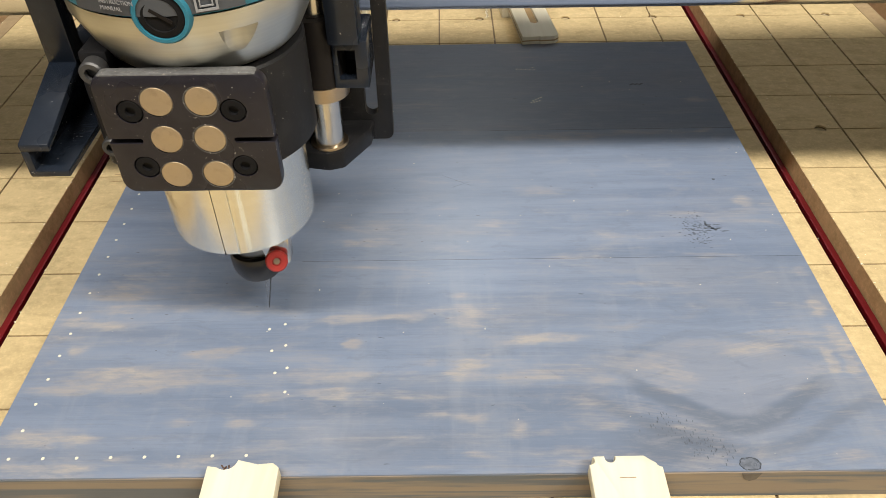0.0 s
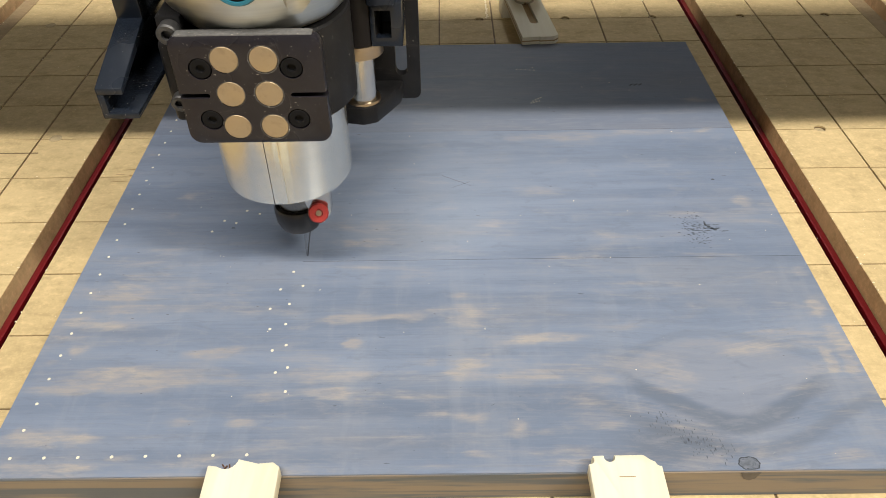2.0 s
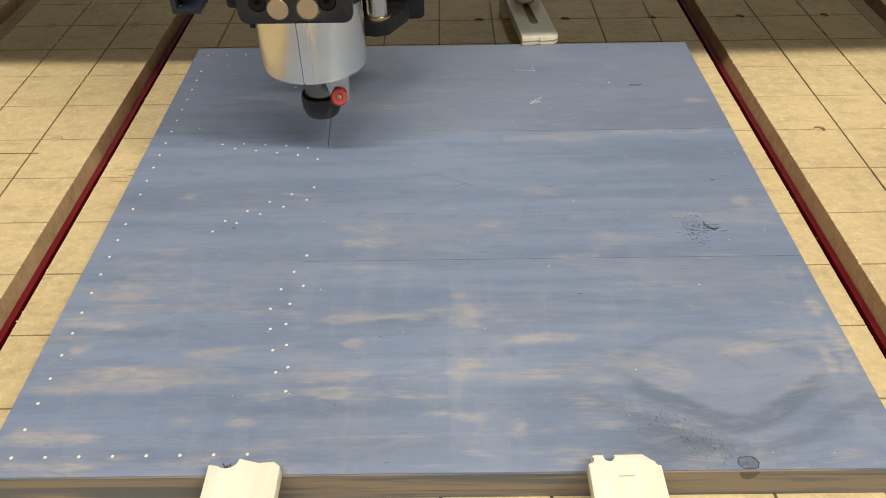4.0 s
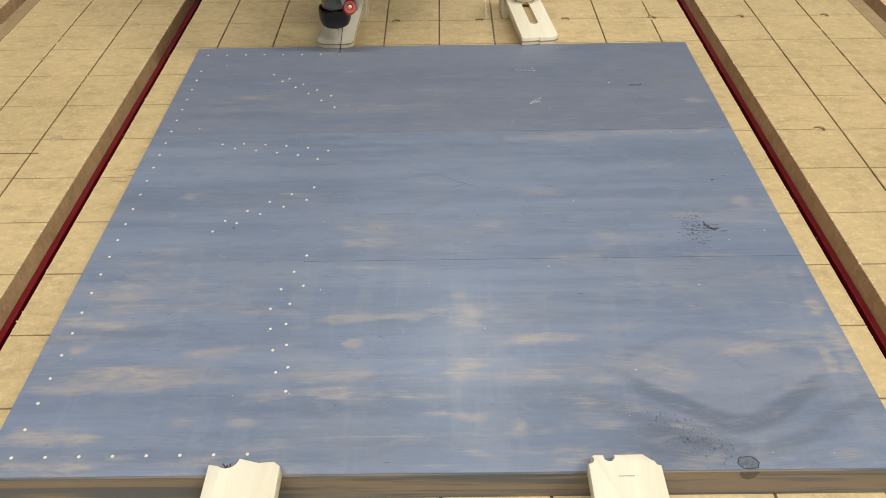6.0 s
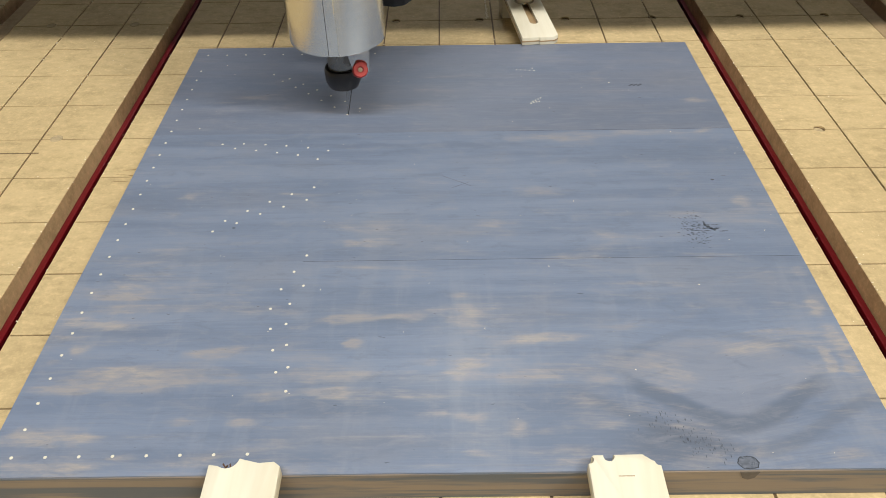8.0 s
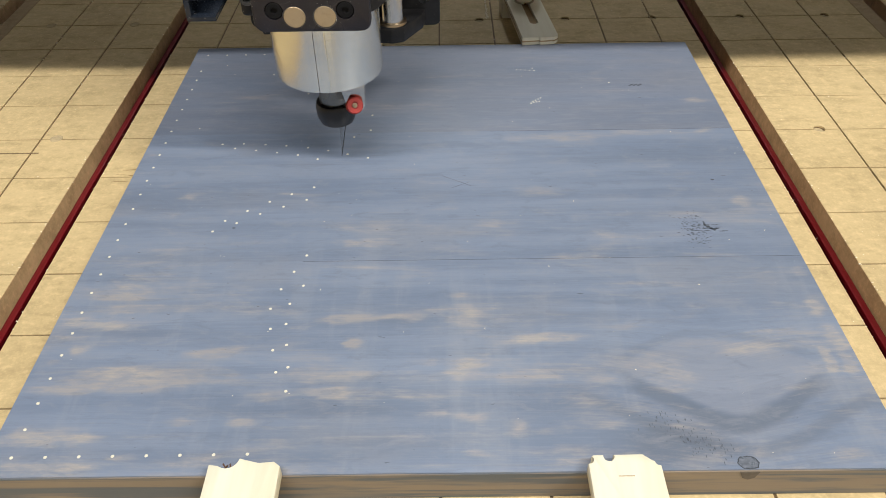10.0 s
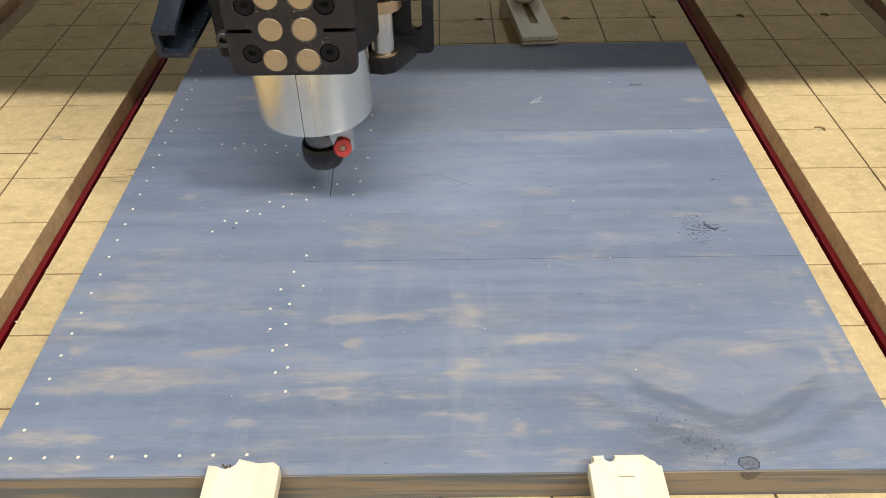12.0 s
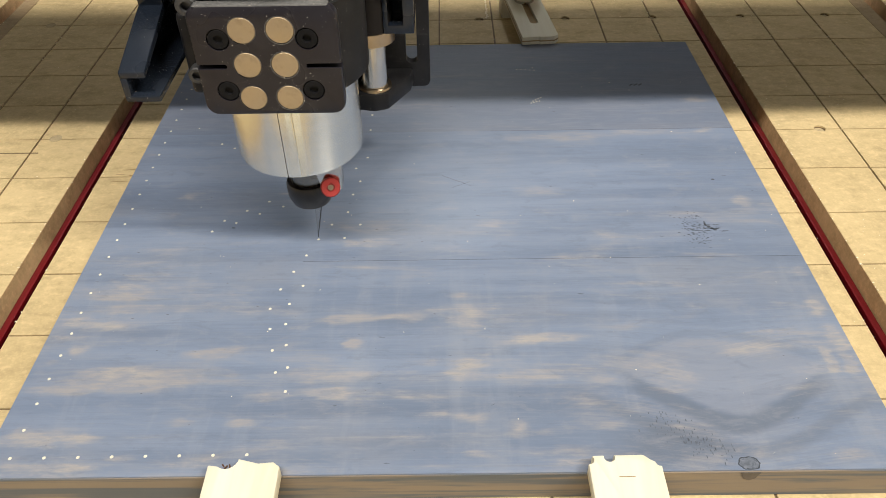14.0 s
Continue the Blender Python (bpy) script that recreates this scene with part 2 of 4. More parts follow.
def plain(name, colour, rough, metal=0.0, grain=120.0, amount=0.15, depth=0.0001, spec=0.5, specks=0.0):
    k = Mat(name)
    n = k.noise(k.scaled((grain, grain, grain)), 1, 4)
    b = k.noise(k.scaled((18, 18, 18)), 1, 3)
    c = k.mix(k.ramp(n, 0.35, 0.7, 0, amount), colour, tuple(v * 0.55 for v in colour))
    c = k.mix(k.ramp(b, 0.45, 0.7, 0, amount), c, tuple(min(1, v * 1.4 + 0.01) for v in colour))
    if specks:
        d = k.noise(k.scaled((900, 900, 900)), 1, 2)
        f = k.noise(k.scaled((60, 60, 60), (3, 3, 3)), 1, 3)
        c = k.mix(k.math("MULTIPLY", k.ramp(d, specks - 0.01, specks + 0.02), k.ramp(f, 0.45, 0.6, 0.1, 0.8)), c, (0.5, 0.46, 0.4))
        c = k.mix(k.ramp(f, 0.52, 0.75, 0, 0.03), c, (0.20, 0.19, 0.18))
        g = k.noise(k.scaled((35, 220, 150), (5, 1, 2), rot=(0.3, 0.5, 0.2)), 1, 5, 0.75, 0.8)
        c = k.mix(k.ramp(g, 0.60, 0.72, 0, 0.09), c, (0.24, 0.23, 0.23))
    return k.done(c, k.ramp(b, 0.3, 0.7, max(0.03, rough - 0.06), rough + 0.08), metal, n, depth, spec)


def birch():
    k = Mat("birch_plywood_face")
    g = k.noise(k.scaled((60, 6, 20)), 1, 5, 0.6, 0.5)
    s = k.noise(k.scaled((22, 9, 20), (4, 0, 0)), 1, 3)
    c = k.mix(k.ramp(g, 0.3, 0.7), (0.75, 0.71, 0.585), (0.67, 0.62, 0.48))
    c = k.mix(k.ramp(s, 0.58, 0.78, 0, 0.45), c, (0.48, 0.36, 0.2))
    return k.done(c, 0.55, 0, g, 0.0001, 0.35)


BIRCH = birch()
PLY_DARK = plain("plywood_cross_ply", (0.36, 0.25, 0.13), 0.7)
RED_ALU = plain("red_anodised", (0.150, 0.005, 0.010), 0.40, 0.2, 300, 0.2)
BLACK_STEEL = plain("black_oxide_plate", (0.0160, 0.0145, 0.0195), 0.30, 0.0, 240, 0.35, 0.0001, spec=0.34, specks=0.70)
LIT_WORN_RIM = plain("lit_scuffed_rim", (0.17, 0.17, 0.172), 0.45, 0.3, 500, 0.7, 0.0003, specks=0.66)
BLACK_ALU = plain("black_anodised", (0.0105, 0.0105, 0.0120), 0.42, 0.0, 200, 0.3, spec=0.24, specks=0.72)
BLACK_PLASTIC = plain("blue_black_plastic", (0.011, 0.0155, 0.025), 0.22, 0.0, 260, 0.3, spec=0.40, specks=0.72)
RUBBER = plain("black_nut_finish", (0.014, 0.0120, 0.0122), 0.32, 0.0, 90, 0.2)
BOLT_GREY = plain("worn_grey_bolt", (0.060, 0.060, 0.062), 0.42, 0.3, 300, 0.5)
CAP_BLACK = plain("black_cap", (0.008, 0.008, 0.009), 0.5, spec=0.12)
STEEL = plain("bright_steel", (0.62, 0.60, 0.56), 0.18, 1.0, 300, 0.15, 0.00005)
def spinning():
    k = Mat("spinning_steel")
    k.b.inputs["Alpha"].default_value = 0.12
    return k.done((0.35, 0.35, 0.36), 0.3, 0.6)


BLUR = spinning()
SPINDLE = plain("dull_steel", (0.22, 0.215, 0.20), 0.28, 0.9, 200, 0.2)
BIT_STEEL = plain("bit_steel", (0.12, 0.12, 0.125), 0.22, 1.0, 300, 0.2)
RAIL_STEEL = plain("hard_chrome", (0.66, 0.66, 0.67), 0.12, 1.0, 20, 0.06, 0.00003)
BRONZE = plain("bearing_collar_metal", (0.45, 0.36, 0.26), 0.3, 1.0)
SLEEVE = plain("brown_black_sleeve", (0.012, 0.010, 0.0095), 0.40, 0.0, spec=0.18)
RED_PLASTIC = plain("red_button_plastic", (0.33, 0.022, 0.017), 0.45, 0.0, 160, 0.25)
TEAL = plain("teal_plastic", (0.020, 0.155, 0.225), 0.4, 0.0, 160, 0.2)
LABEL_DARK = plain("grey_label", (0.06, 0.065, 0.075), 0.5)
PRINT = plain("pale_print", (0.26, 0.26, 0.27), 0.6)
DRILLED = plain("bare_drilled_wood", (0.66, 0.63, 0.53), 0.8)
BURNT = plain("torn_brown_wood", (0.10, 0.05, 0.025), 0.8)
DUST_PLUG = plain("packed_dust", (0.42, 0.335, 0.20), 0.9, 0.0, 500, 0.5)
SCRAPE = plain("scraped_fibreboard", (0.30, 0.205, 0.095), 0.8, 0.0, 300, 0.5)
DUST = plain("wood_dust", (0.82, 0.74, 0.56), 0.9)
KNOT = plain("dark_knot", (0.060, 0.070, 0.090), 0.5, 0.0, 700, 0.6, 0.0004)
KNOT_SOFT = plain("soft_knot", (0.095, 0.082, 0.075), 0.55, 0.0, 500, 0.5)
SPECK = plain("pitch_speck", (0.098, 0.114, 0.148), 0.5, 0.0, 700, 0.5)
KNOT_CORE = plain("stained_knot_core", (0.150, 0.170, 0.215), 0.4, 0.0, 420, 0.95, 0.0004)
SEAM = plain("dark_glue_line", (0.055, 0.064, 0.088), 0.7)
WALL = plain("pale_wall_paint", (0.60, 0.59, 0.57), 0.8)
WALL_DARK = plain("bounce_cutting_wall", (0.055, 0.058, 0.065), 0.8)
CEILING = plain("ceiling_paint", (0.58, 0.58, 0.57), 0.85)
CONCRETE = plain("concrete", (0.15, 0.145, 0.14), 0.8)


def magnet_metal():
    k = Mat("nickel_magnet")
    n = k.noise(k.scaled((300, 300, 300)), 1, 4)
    b = k.noise(k.scaled((90, 40, 160)), 1, 3)
    c = k.mix(k.ramp(n, 0.5, 0.8, 0, 0.5), (0.44, 0.345, 0.23), (0.30, 0.23, 0.15))
    return k.done(c, k.ramp(b, 0.3, 0.7, 0.36, 0.54), 0.7, n, 0.0002)


MAGNET = magnet_metal()
RING_DUST = plain("dusty_black", (0.085, 0.080, 0.074), 0.7, 0.0, 300, 0.9, specks=0.62)


def machined(name, low, high, tone):
    k = Mat(name)
    turn = k.noise(k.scaled((20, 20, 900)), 1, 3)
    s = k.noise(k.scaled((30, 30, 12)), 1, 3)
    c = k.mix(k.ramp(turn, 0.3, 0.7), tone, tuple(v * 1.07 for v in tone))
    c = k.mix(k.ramp(s, 0.62, 0.8, 0, 0.4), c, (0.45, 0.43, 0.4))
    k.b.inputs["Anisotropic"].default_value, k.b.inputs["Anisotropic Rotation"].default_value = 0.6, 0.25
    tan = k.t.nodes.new("ShaderNodeTangent")
    tan.direction_type, tan.axis = "RADIAL", "Z"
    k.t.links.new(tan.outputs[0], k.b.inputs["Tangent"])
    return k.done(c, k.ramp(s, 0.3, 0.7, low, high), 0.95)


ALU = machined("machined_aluminium", 0.20, 0.27, (0.78, 0.77, 0.71))
ALU_CAST = machined("satin_cast_aluminium", 0.30, 0.38, (0.56, 0.555, 0.50))


# ---- mesh building
def mesh_of(name, bm, material):
    me = bpy.data.meshes.new(name)
    bm.normal_update()
    bm.to_mesh(me)
    bm.free()
    me.materials.append(material)
    return me


def smooth(me, degrees=35):
    me.shade_smooth()
    me.set_sharp_from_angle(angle=radians(degrees))
    return me


def part(name, bm, material, parent=None, label="", at=None):
    ob = new(name, smooth(mesh_of(name, bm, material)))
    if parent:
        ob.parent = parent
    if at:
        ob.matrix_basis = at
    if label:
        ob["label"] = label
    return ob


def thing(name, label, category, at=None, group="", kind=""):
    ob = new(name)
    ob.empty_display_size = 0.02
    if at:
        ob.matrix_basis = at
    return tagged(ob, label, category, group, kind)


def box(x0, x1, y0, y1, z0, z1, bevel=0.0, seg=2, bm=None):
    bm = bm or bmesh.new()
    vs = bmesh.ops.create_cube(bm, size=1)["verts"]
    for v in vs:
        v.co = Vector(((x0 + x1) / 2 + v.co.x * (x1 - x0), (y0 + y1) / 2 + v.co.y * (y1 - y0), (z0 + z1) / 2 + v.co.z * (z1 - z0)))
    if bevel:
        es = list({e for v in vs for e in v.link_edges})
        bmesh.ops.bevel(bm, geom=es, offset=bevel, segments=seg, affect="EDGES", profile=0.5)
    return bm


def lathe(profile, n=48, bm=None, matrix=None):
    """A body turned round z from (radius, height) pairs."""
    bm = bm or bmesh.new()
    rings, made = [], []
    for r, z in profile:
        if r < 1e-6:
            ring = [bm.verts.new((0, 0, z))]
        else:
            ring = [bm.verts.new((r * math.cos(2 * math.pi * i / n), r * math.sin(2 * math.pi * i / n), z)) for i in range(n)]
        rings.append(ring)
        made += ring
    for a, b in zip(rings, rings[1:]):
        for i in range(n):
            j = (i + 1) % n
            if len(a) == 1 and len(b) == 1:
                continue
            if len(a) == 1:
                bm.faces.new((a[0], b[j], b[i]))
            elif len(b) == 1:
                bm.faces.new((a[i], a[j], b[0]))
            else:
                bm.faces.new((a[i], a[j], b[j], b[i]))
    if matrix:
        bmesh.ops.transform(bm, matrix=matrix, verts=made)
    return bm


def prism(points, z0, z1, bevel=0.0, matrix=None, seg=2):
    """A flat outline in x and y, drawn up from z0 to z1."""
    bm = bmesh.new()
    low = [bm.verts.new((x, y, z0)) for x, y in points]
    f = bm.faces.new(low)
    up = bmesh.ops.extrude_face_region(bm, geom=[f])["geom"]
    for v in up:
        if isinstance(v, bmesh.types.BMVert):
            v.co.z = z1
    bmesh.ops.recalc_face_normals(bm, faces=bm.faces)
    if bevel:
        bmesh.ops.bevel(bm, geom=[e for e in bm.edges if e.calc_face_angle(0) > 0.5], offset=bevel, segments=seg, affect="EDGES", profile=0.5)
    if matrix:
        bmesh.ops.transform(bm, matrix=matrix, verts=bm.verts)
    return bm


def rounded(x0, x1, y0, y1, r, n=6):
    pts = []
    for cx, cy, a in ((x1 - r, y0 + r, -90), (x1 - r, y1 - r, 0), (x0 + r, y1 - r, 90), (x0 + r, y0 + r, 180)):
        for i in range(n + 1):
            t = radians(a + 90 * i / n)
            pts.append((cx + r * math.cos(t), cy + r * math.sin(t)))
    return pts


def cut(bm, tool):
    """bm with the body of tool taken away."""
    a, b = bpy.data.objects.new("a", bpy.data.meshes.new("a")), bpy.data.objects.new("b", bpy.data.meshes.new("b"))
    for o, m in ((a, bm), (b, tool)):
        bmesh.ops.recalc_face_normals(m, faces=m.faces)
        m.to_mesh(o.data)
        m.free()
        scene.collection.objects.link(o)
    mod = a.modifiers.new("cut", "BOOLEAN")
    mod.object, mod.operation, mod.solver = b, "DIFFERENCE", "EXACT"
    bpy.context.view_layer.update()
    me = bpy.data.meshes.new_from_object(a.evaluated_get(bpy.context.evaluated_depsgraph_get()))
    out = bmesh.new()
    out.from_mesh(me)
    for o in (a, b):
        bpy.data.objects.remove(o)
    return out


FRONT = Matrix.Rotation(radians(90), 4, "X")  # turns an outline in x, y to stand in x, z; its height then runs to -y

# ---- the room
def room():
    x0, x1, y0, y1, z0, z1, w = -2.8, 3.2, -2.8, 3.8, -0.9, 2.42, 0.1
    tagged(part("floor", box(x0 - w, x1 + w, y0 - w, y1 + w, z0 - w, z0), CONCRETE), "grey concrete workshop floor", "floor", kind="structure")
    tagged(part("ceiling", box(x0 - w, x1 + w, y0 - w, y1 + w, z1, z1 + w), CEILING), "grey painted workshop ceiling", "ceiling", kind="structure")
    # unseen walls; north and west are dark to cut bounce light and reflections
    for n, b in (("wall_west", (x0 - w, x0, y0, y1)), ("wall_east", (x1, x1 + w, y0, y1)), ("wall_south", (x0, x1, y0 - w, y0)), ("wall_north", (x0, x1, y1, y1 + w))):
        tagged(part(n, box(*b, z0, z1), WALL_DARK if n in ("wall_north", "wall_west") else WALL), "plain unseen workshop wall, toned to set the bounce light", "wall", kind="structure")


room()

# ---- bench, wasteboard and tracks
Y0, Y1 = -0.78, 0.46
SLATS = ((-0.400, -0.236), (-0.218, -0.056), (-0.038, 0.434), (0.452, 0.614), (0.632, 0.80))


def bench():
    t = thing("workbench", "heavy wooden workbench under the router table", "workbench")
    part("deck", box(-0.42, 0.82, Y0 - 0.02, Y1 + 0.02, -0.062, -0.031, 0.002), DECK, t)
    for x in (-0.36, 0.76):
        for y in (Y0 + 0.06, Y1 - 0.06):
            part("leg", box(x - 0.045, x + 0.045, y - 0.045, y + 0.045, -0.9, -0.062, 0.003), DECK, t)


CELLS = {}


def cell_mesh(w, d):
    key = (round(w, 5), round(d, 5))
    if key not in CELLS:
        CELLS[key] = mesh_of("grid_cell", box(-w / 2, w / 2, -d / 2, d / 2, -0.0012, 0.0, 0.0002, 1), MDF)
    return CELLS[key]


HOLES = [(x, 0.0505) for x in (0.159, 0.238, 0.3194, 0.4015, 0.4846, 0.5648)] + [(0.4847, -0.1491)]


def drill(bm, x0, x1, y0, y1):
    tool, found = bmesh.new(), False
    for hx, hy in HOLES:
        if x0 < hx + 0.0045 and hx - 0.0045 < x1 and y0 < hy + 0.0045 and hy - 0.0045 < y1:
            found = True
            lathe([(0, -0.0045), (0.0042, -0.0045), (0.0042, 0.002), (0, 0.002)], 24, tool, Matrix.Translation((hx, hy, 0)))
    return cut(bm, tool) if found else bm


def slat(x0, x1, surfaced):
    """One strip of wasteboard with its sawn grid: a body, and the raised cells between the grooves."""
    s0, s1 = surfaced
    t = thing("wasteboard_slat", "tan fibreboard wasteboard strip scored with a square grid", "wasteboard", group="wasteboard strips")
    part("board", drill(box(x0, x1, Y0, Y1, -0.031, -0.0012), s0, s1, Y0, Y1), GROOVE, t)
    xs = sorted({s0, s1, *(i * 0.05 for i in range(-9, 18) if s0 + 0.004 < i * 0.05 < s1 - 0.004)})
    ys = sorted({Y0, Y1, *(j * 0.05 for j in range(-10, 6))})
    gx, gy = 0.0007, 0.00055
    for a, b in zip(xs, xs[1:]):
        for c, d in zip(ys, ys[1:]):
            lo, hi = a + (gx if a > s0 else 0), b - (gx if b < s1 else 0)
            lo_y, hi_y = c + gy, d - gy
            if any(lo < hx + 0.0045 and hx - 0.0045 < hi and lo_y < hy + 0.0045 and hy - 0.0045 < hi_y for hx, hy in HOLES):
                part("grid_cell", drill(box(lo, hi, lo_y, hi_y, -0.0012, 0.0), lo, hi, lo_y, hi_y), MDF, t)
                continue
            ob = new("grid_cell", cell_mesh(hi - lo, hi_y - lo_y))
            ob.parent, ob.location = t, ((lo + hi) / 2, (lo_y + hi_y) / 2, 0)
    for hx, hy in HOLES:
        if s0 < hx < s1:
            part("hole_floor", lathe([(0.0042, -0.0030), (0.0040, -0.0019), (0.0022, -0.0023), (0, -0.0021)], 28), DUST_PLUG, t, "dust packed in a drilled hole", pose(hx, hy, 0))
    if s0 < -0.13 < s1:
        part("gouge", box(-0.1330, -0.0940, -0.1692, -0.1680, -0.0010, 0.00015), GROOVE, t, "dark gouge across the strip")
    for px, py in ((-0.169, 0.0505), (-0.0895, 0.0505), (-0.0884, -0.1492)):
        if s0 < px < s1:
            part("plug", lathe([(0.0046, -0.0010), (0.0046, 0.0002), (0.0040, 0.0004), (0.0036, 0.0001), (0, 0.00015)], 28), DUST_PLUG, t, "dust-filled hole", pose(px, py, 0))
    if s0 < -0.02 < s1:
        for gx0, gy0, ln, wd, turn in ((-0.0190, -0.1915, 0.012, 0.0008, 4), (-0.0150, -0.1985, 0.010, 0.0012, -6), (-0.0225, -0.2055, 0.013, 0.0007, 2), (-0.0120, -0.1600, 0.007, 0.0011, 35), (-0.0240, -0.1975, 0.008, 0.0006, -3)):
            part("scrape", prism([(-ln / 2, 0), (-ln / 5, -wd / 2), (ln / 4, -wd / 3), (ln / 2, 0), (ln / 6, wd / 2), (-ln / 4, wd / 3)], -0.0004, 0.00012), SCRAPE, t, "brown scrape", pose(gx0, gy0, 0, 0, 0, turn))
    for x, s in ((x0, -1), (x1, 1)):
        part("cut_edge", box(x - 0.0003 if s < 0 else x, x if s < 0 else x + 0.0003, Y0, Y1, -0.031, -0.0002), MDF_EDGE, t, "browner sawn edge")
    for a, b in ((x0, s0), (s1, x1)):
        if b - a > 0.002:
            part("margin", box(a, b, Y0, Y1, -0.0012, 0.0004), MDF_RAW, t, "darker margin left unsurfaced")
    return t


def track(x0, x1):
    t = thing("t_track", "dark red anodised aluminium t-track set in a groove", "track", group="t-tracks")
    m = (x0 + x1) / 2
    top = -0.0122
    part("channel", box(x0 + 0.0012, x1 - 0.0012, Y0, Y1, -0.031, -0.028), RED_ALU, t)
    for a, b in ((x0 + 0.0012, m - 0.0035), (m + 0.0035, x1 - 0.0012)):
        part("lip", box(a, b, Y0, Y1, top - 0.003, top, 0.0004), RED_ALU, t)
    for a, b in ((x0 + 0.0012, x0 + 0.0032), (x1 - 0.0032, x1 - 0.0012)):
        part("side_wall", box(a, b, Y0, Y1, -0.028, top - 0.003), RED_ALU, t)


bench()
for i, (a, b) in enumerate(SLATS):
    slat(a, b, ((a, b), (-0.204, b), (a, b), (a, 0.600), (a, b))[i])
for (a, b), (c, d) in zip(SLATS, SLATS[1:]):
    track(b, c)

# ---- the stained panel
BX0, BX1, BY0, BY1, TOP = -0.0021, 0.4066, -0.4520, -0.0415, 0.019


def chip(r):
    """A little mound of bare wood round a drilled point, with a dimple."""
    return lathe([(r, 0), (r * 0.85, 0.00022), (r * 0.45, 0.0002), (r * 0.2, 0.00005), (0, 0.00003)], 12)


def patched(x, y, tables, inner, outer):
    """How strongly the patches of the tables cover a place on the panel."""
    wide, small = noise.noise_vector((x * 55, y * 190, 3.1)), noise.noise_vector((x * 160, y * 520, 7.7))
    bx, by = wide.x + 0.55 * small.x, wide.y + 0.55 * small.y
    total = 0.0
    for px, py, rx, ry, much in itertools.chain(*tables):
        d = math.hypot((x * 1000 + bx * min(11, 0.6 * rx) - px) / rx, (y * 1000 + by * min(3.6, 0.75 * ry) - py) / ry)
        if d < outer:
            u = min(1.0, (outer - d) / (outer - inner))
            total += much * u * u * (3 - 2 * u)
    return total


def plank_body(x0, x1, y0, y1, z0, z1, step=0.0018):
    """A plank whose top is finely divided, to carry how the stain lies on it."""
    bm = bmesh.new()
    nx, ny = round((x1 - x0) / step), round((y1 - y0) / step)
    rubbed, thick = bm.verts.layers.float.new("rubbed_stain"), bm.verts.layers.float.new("thick_stain")
    rows = []
    for j in range(ny + 1):
        rows.append([bm.verts.new((x0 + (x1 - x0) * i / nx, y0 + (y1 - y0) * j / ny, z1)) for i in range(nx + 1)])
        for v in rows[-1]:
            v[rubbed] = patched(v.co.x, v.co.y, (WORN_NEAR_WEST, WORN_NEAR_MIDDLE, WORN_NEAR_EAST, WORN_MIDDLE_PLANK, WORN_FAR_PLANK), 0.0, 1.5)
            v[thick] = patched(v.co.x, v.co.y, (DARK_BANDS,), 0.2, 1.3)
    for a, b in zip(rows, rows[1:]):
        for i in range(nx):
            bm.faces.new((a[i], a[i + 1], b[i + 1], b[i]))
    rim = rows[0] + [r[-1] for r in rows[1:]] + rows[-1][-2::-1] + [r[0] for r in rows[-2:0:-1]]
    low = [bm.verts.new((v.co.x, v.co.y, z0)) for v in rim]
    for i in range(len(rim)):
        j = (i + 1) % len(rim)
        bm.faces.new((rim[i], low[i], low[j], rim[j]))
    bm.faces.new(low[::-1])
    return bm


def panel():
    t = thing("stained_panel", "square edge-glued wooden panel with worn blue-grey stain", "panel")
    ys = (BY0, *SEAMS, BY1)
    for c, d in zip(ys, ys[1:]):
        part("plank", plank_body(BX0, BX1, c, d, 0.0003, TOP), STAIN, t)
    part("front_edge", box(BX0 + 0.0005, BX1 - 0.0005, BY0 - 0.0006, BY0 + 0.0002, 0.0005, TOP - 0.0007), EDGE, t, "brown half-stained front edge")
    for y, start in zip(SEAMS, (0.122, 0.236)):
        part("glue_line", box(start, BX1 - 0.001, y - 0.00011, y + 0.00011, 0.001, TOP + 0.00004), SEAM, t, "thin dark glue line")
    return t


PANEL = panel()
HOLE = smooth(mesh_of("drill_mark", chip(0.00082), DRILLED))
SMALL = smooth(mesh_of("drill_mark", chip(0.00062), DRILLED))


def mark(x, y, me=None):
    ob = new("drill_mark", me or HOLE)
    ob.parent = PANEL
    ob.matrix_basis = pose(x / 1000, y / 1000, TOP, 0, 0, (x * 7 + y * 3) % 360)
    return ob


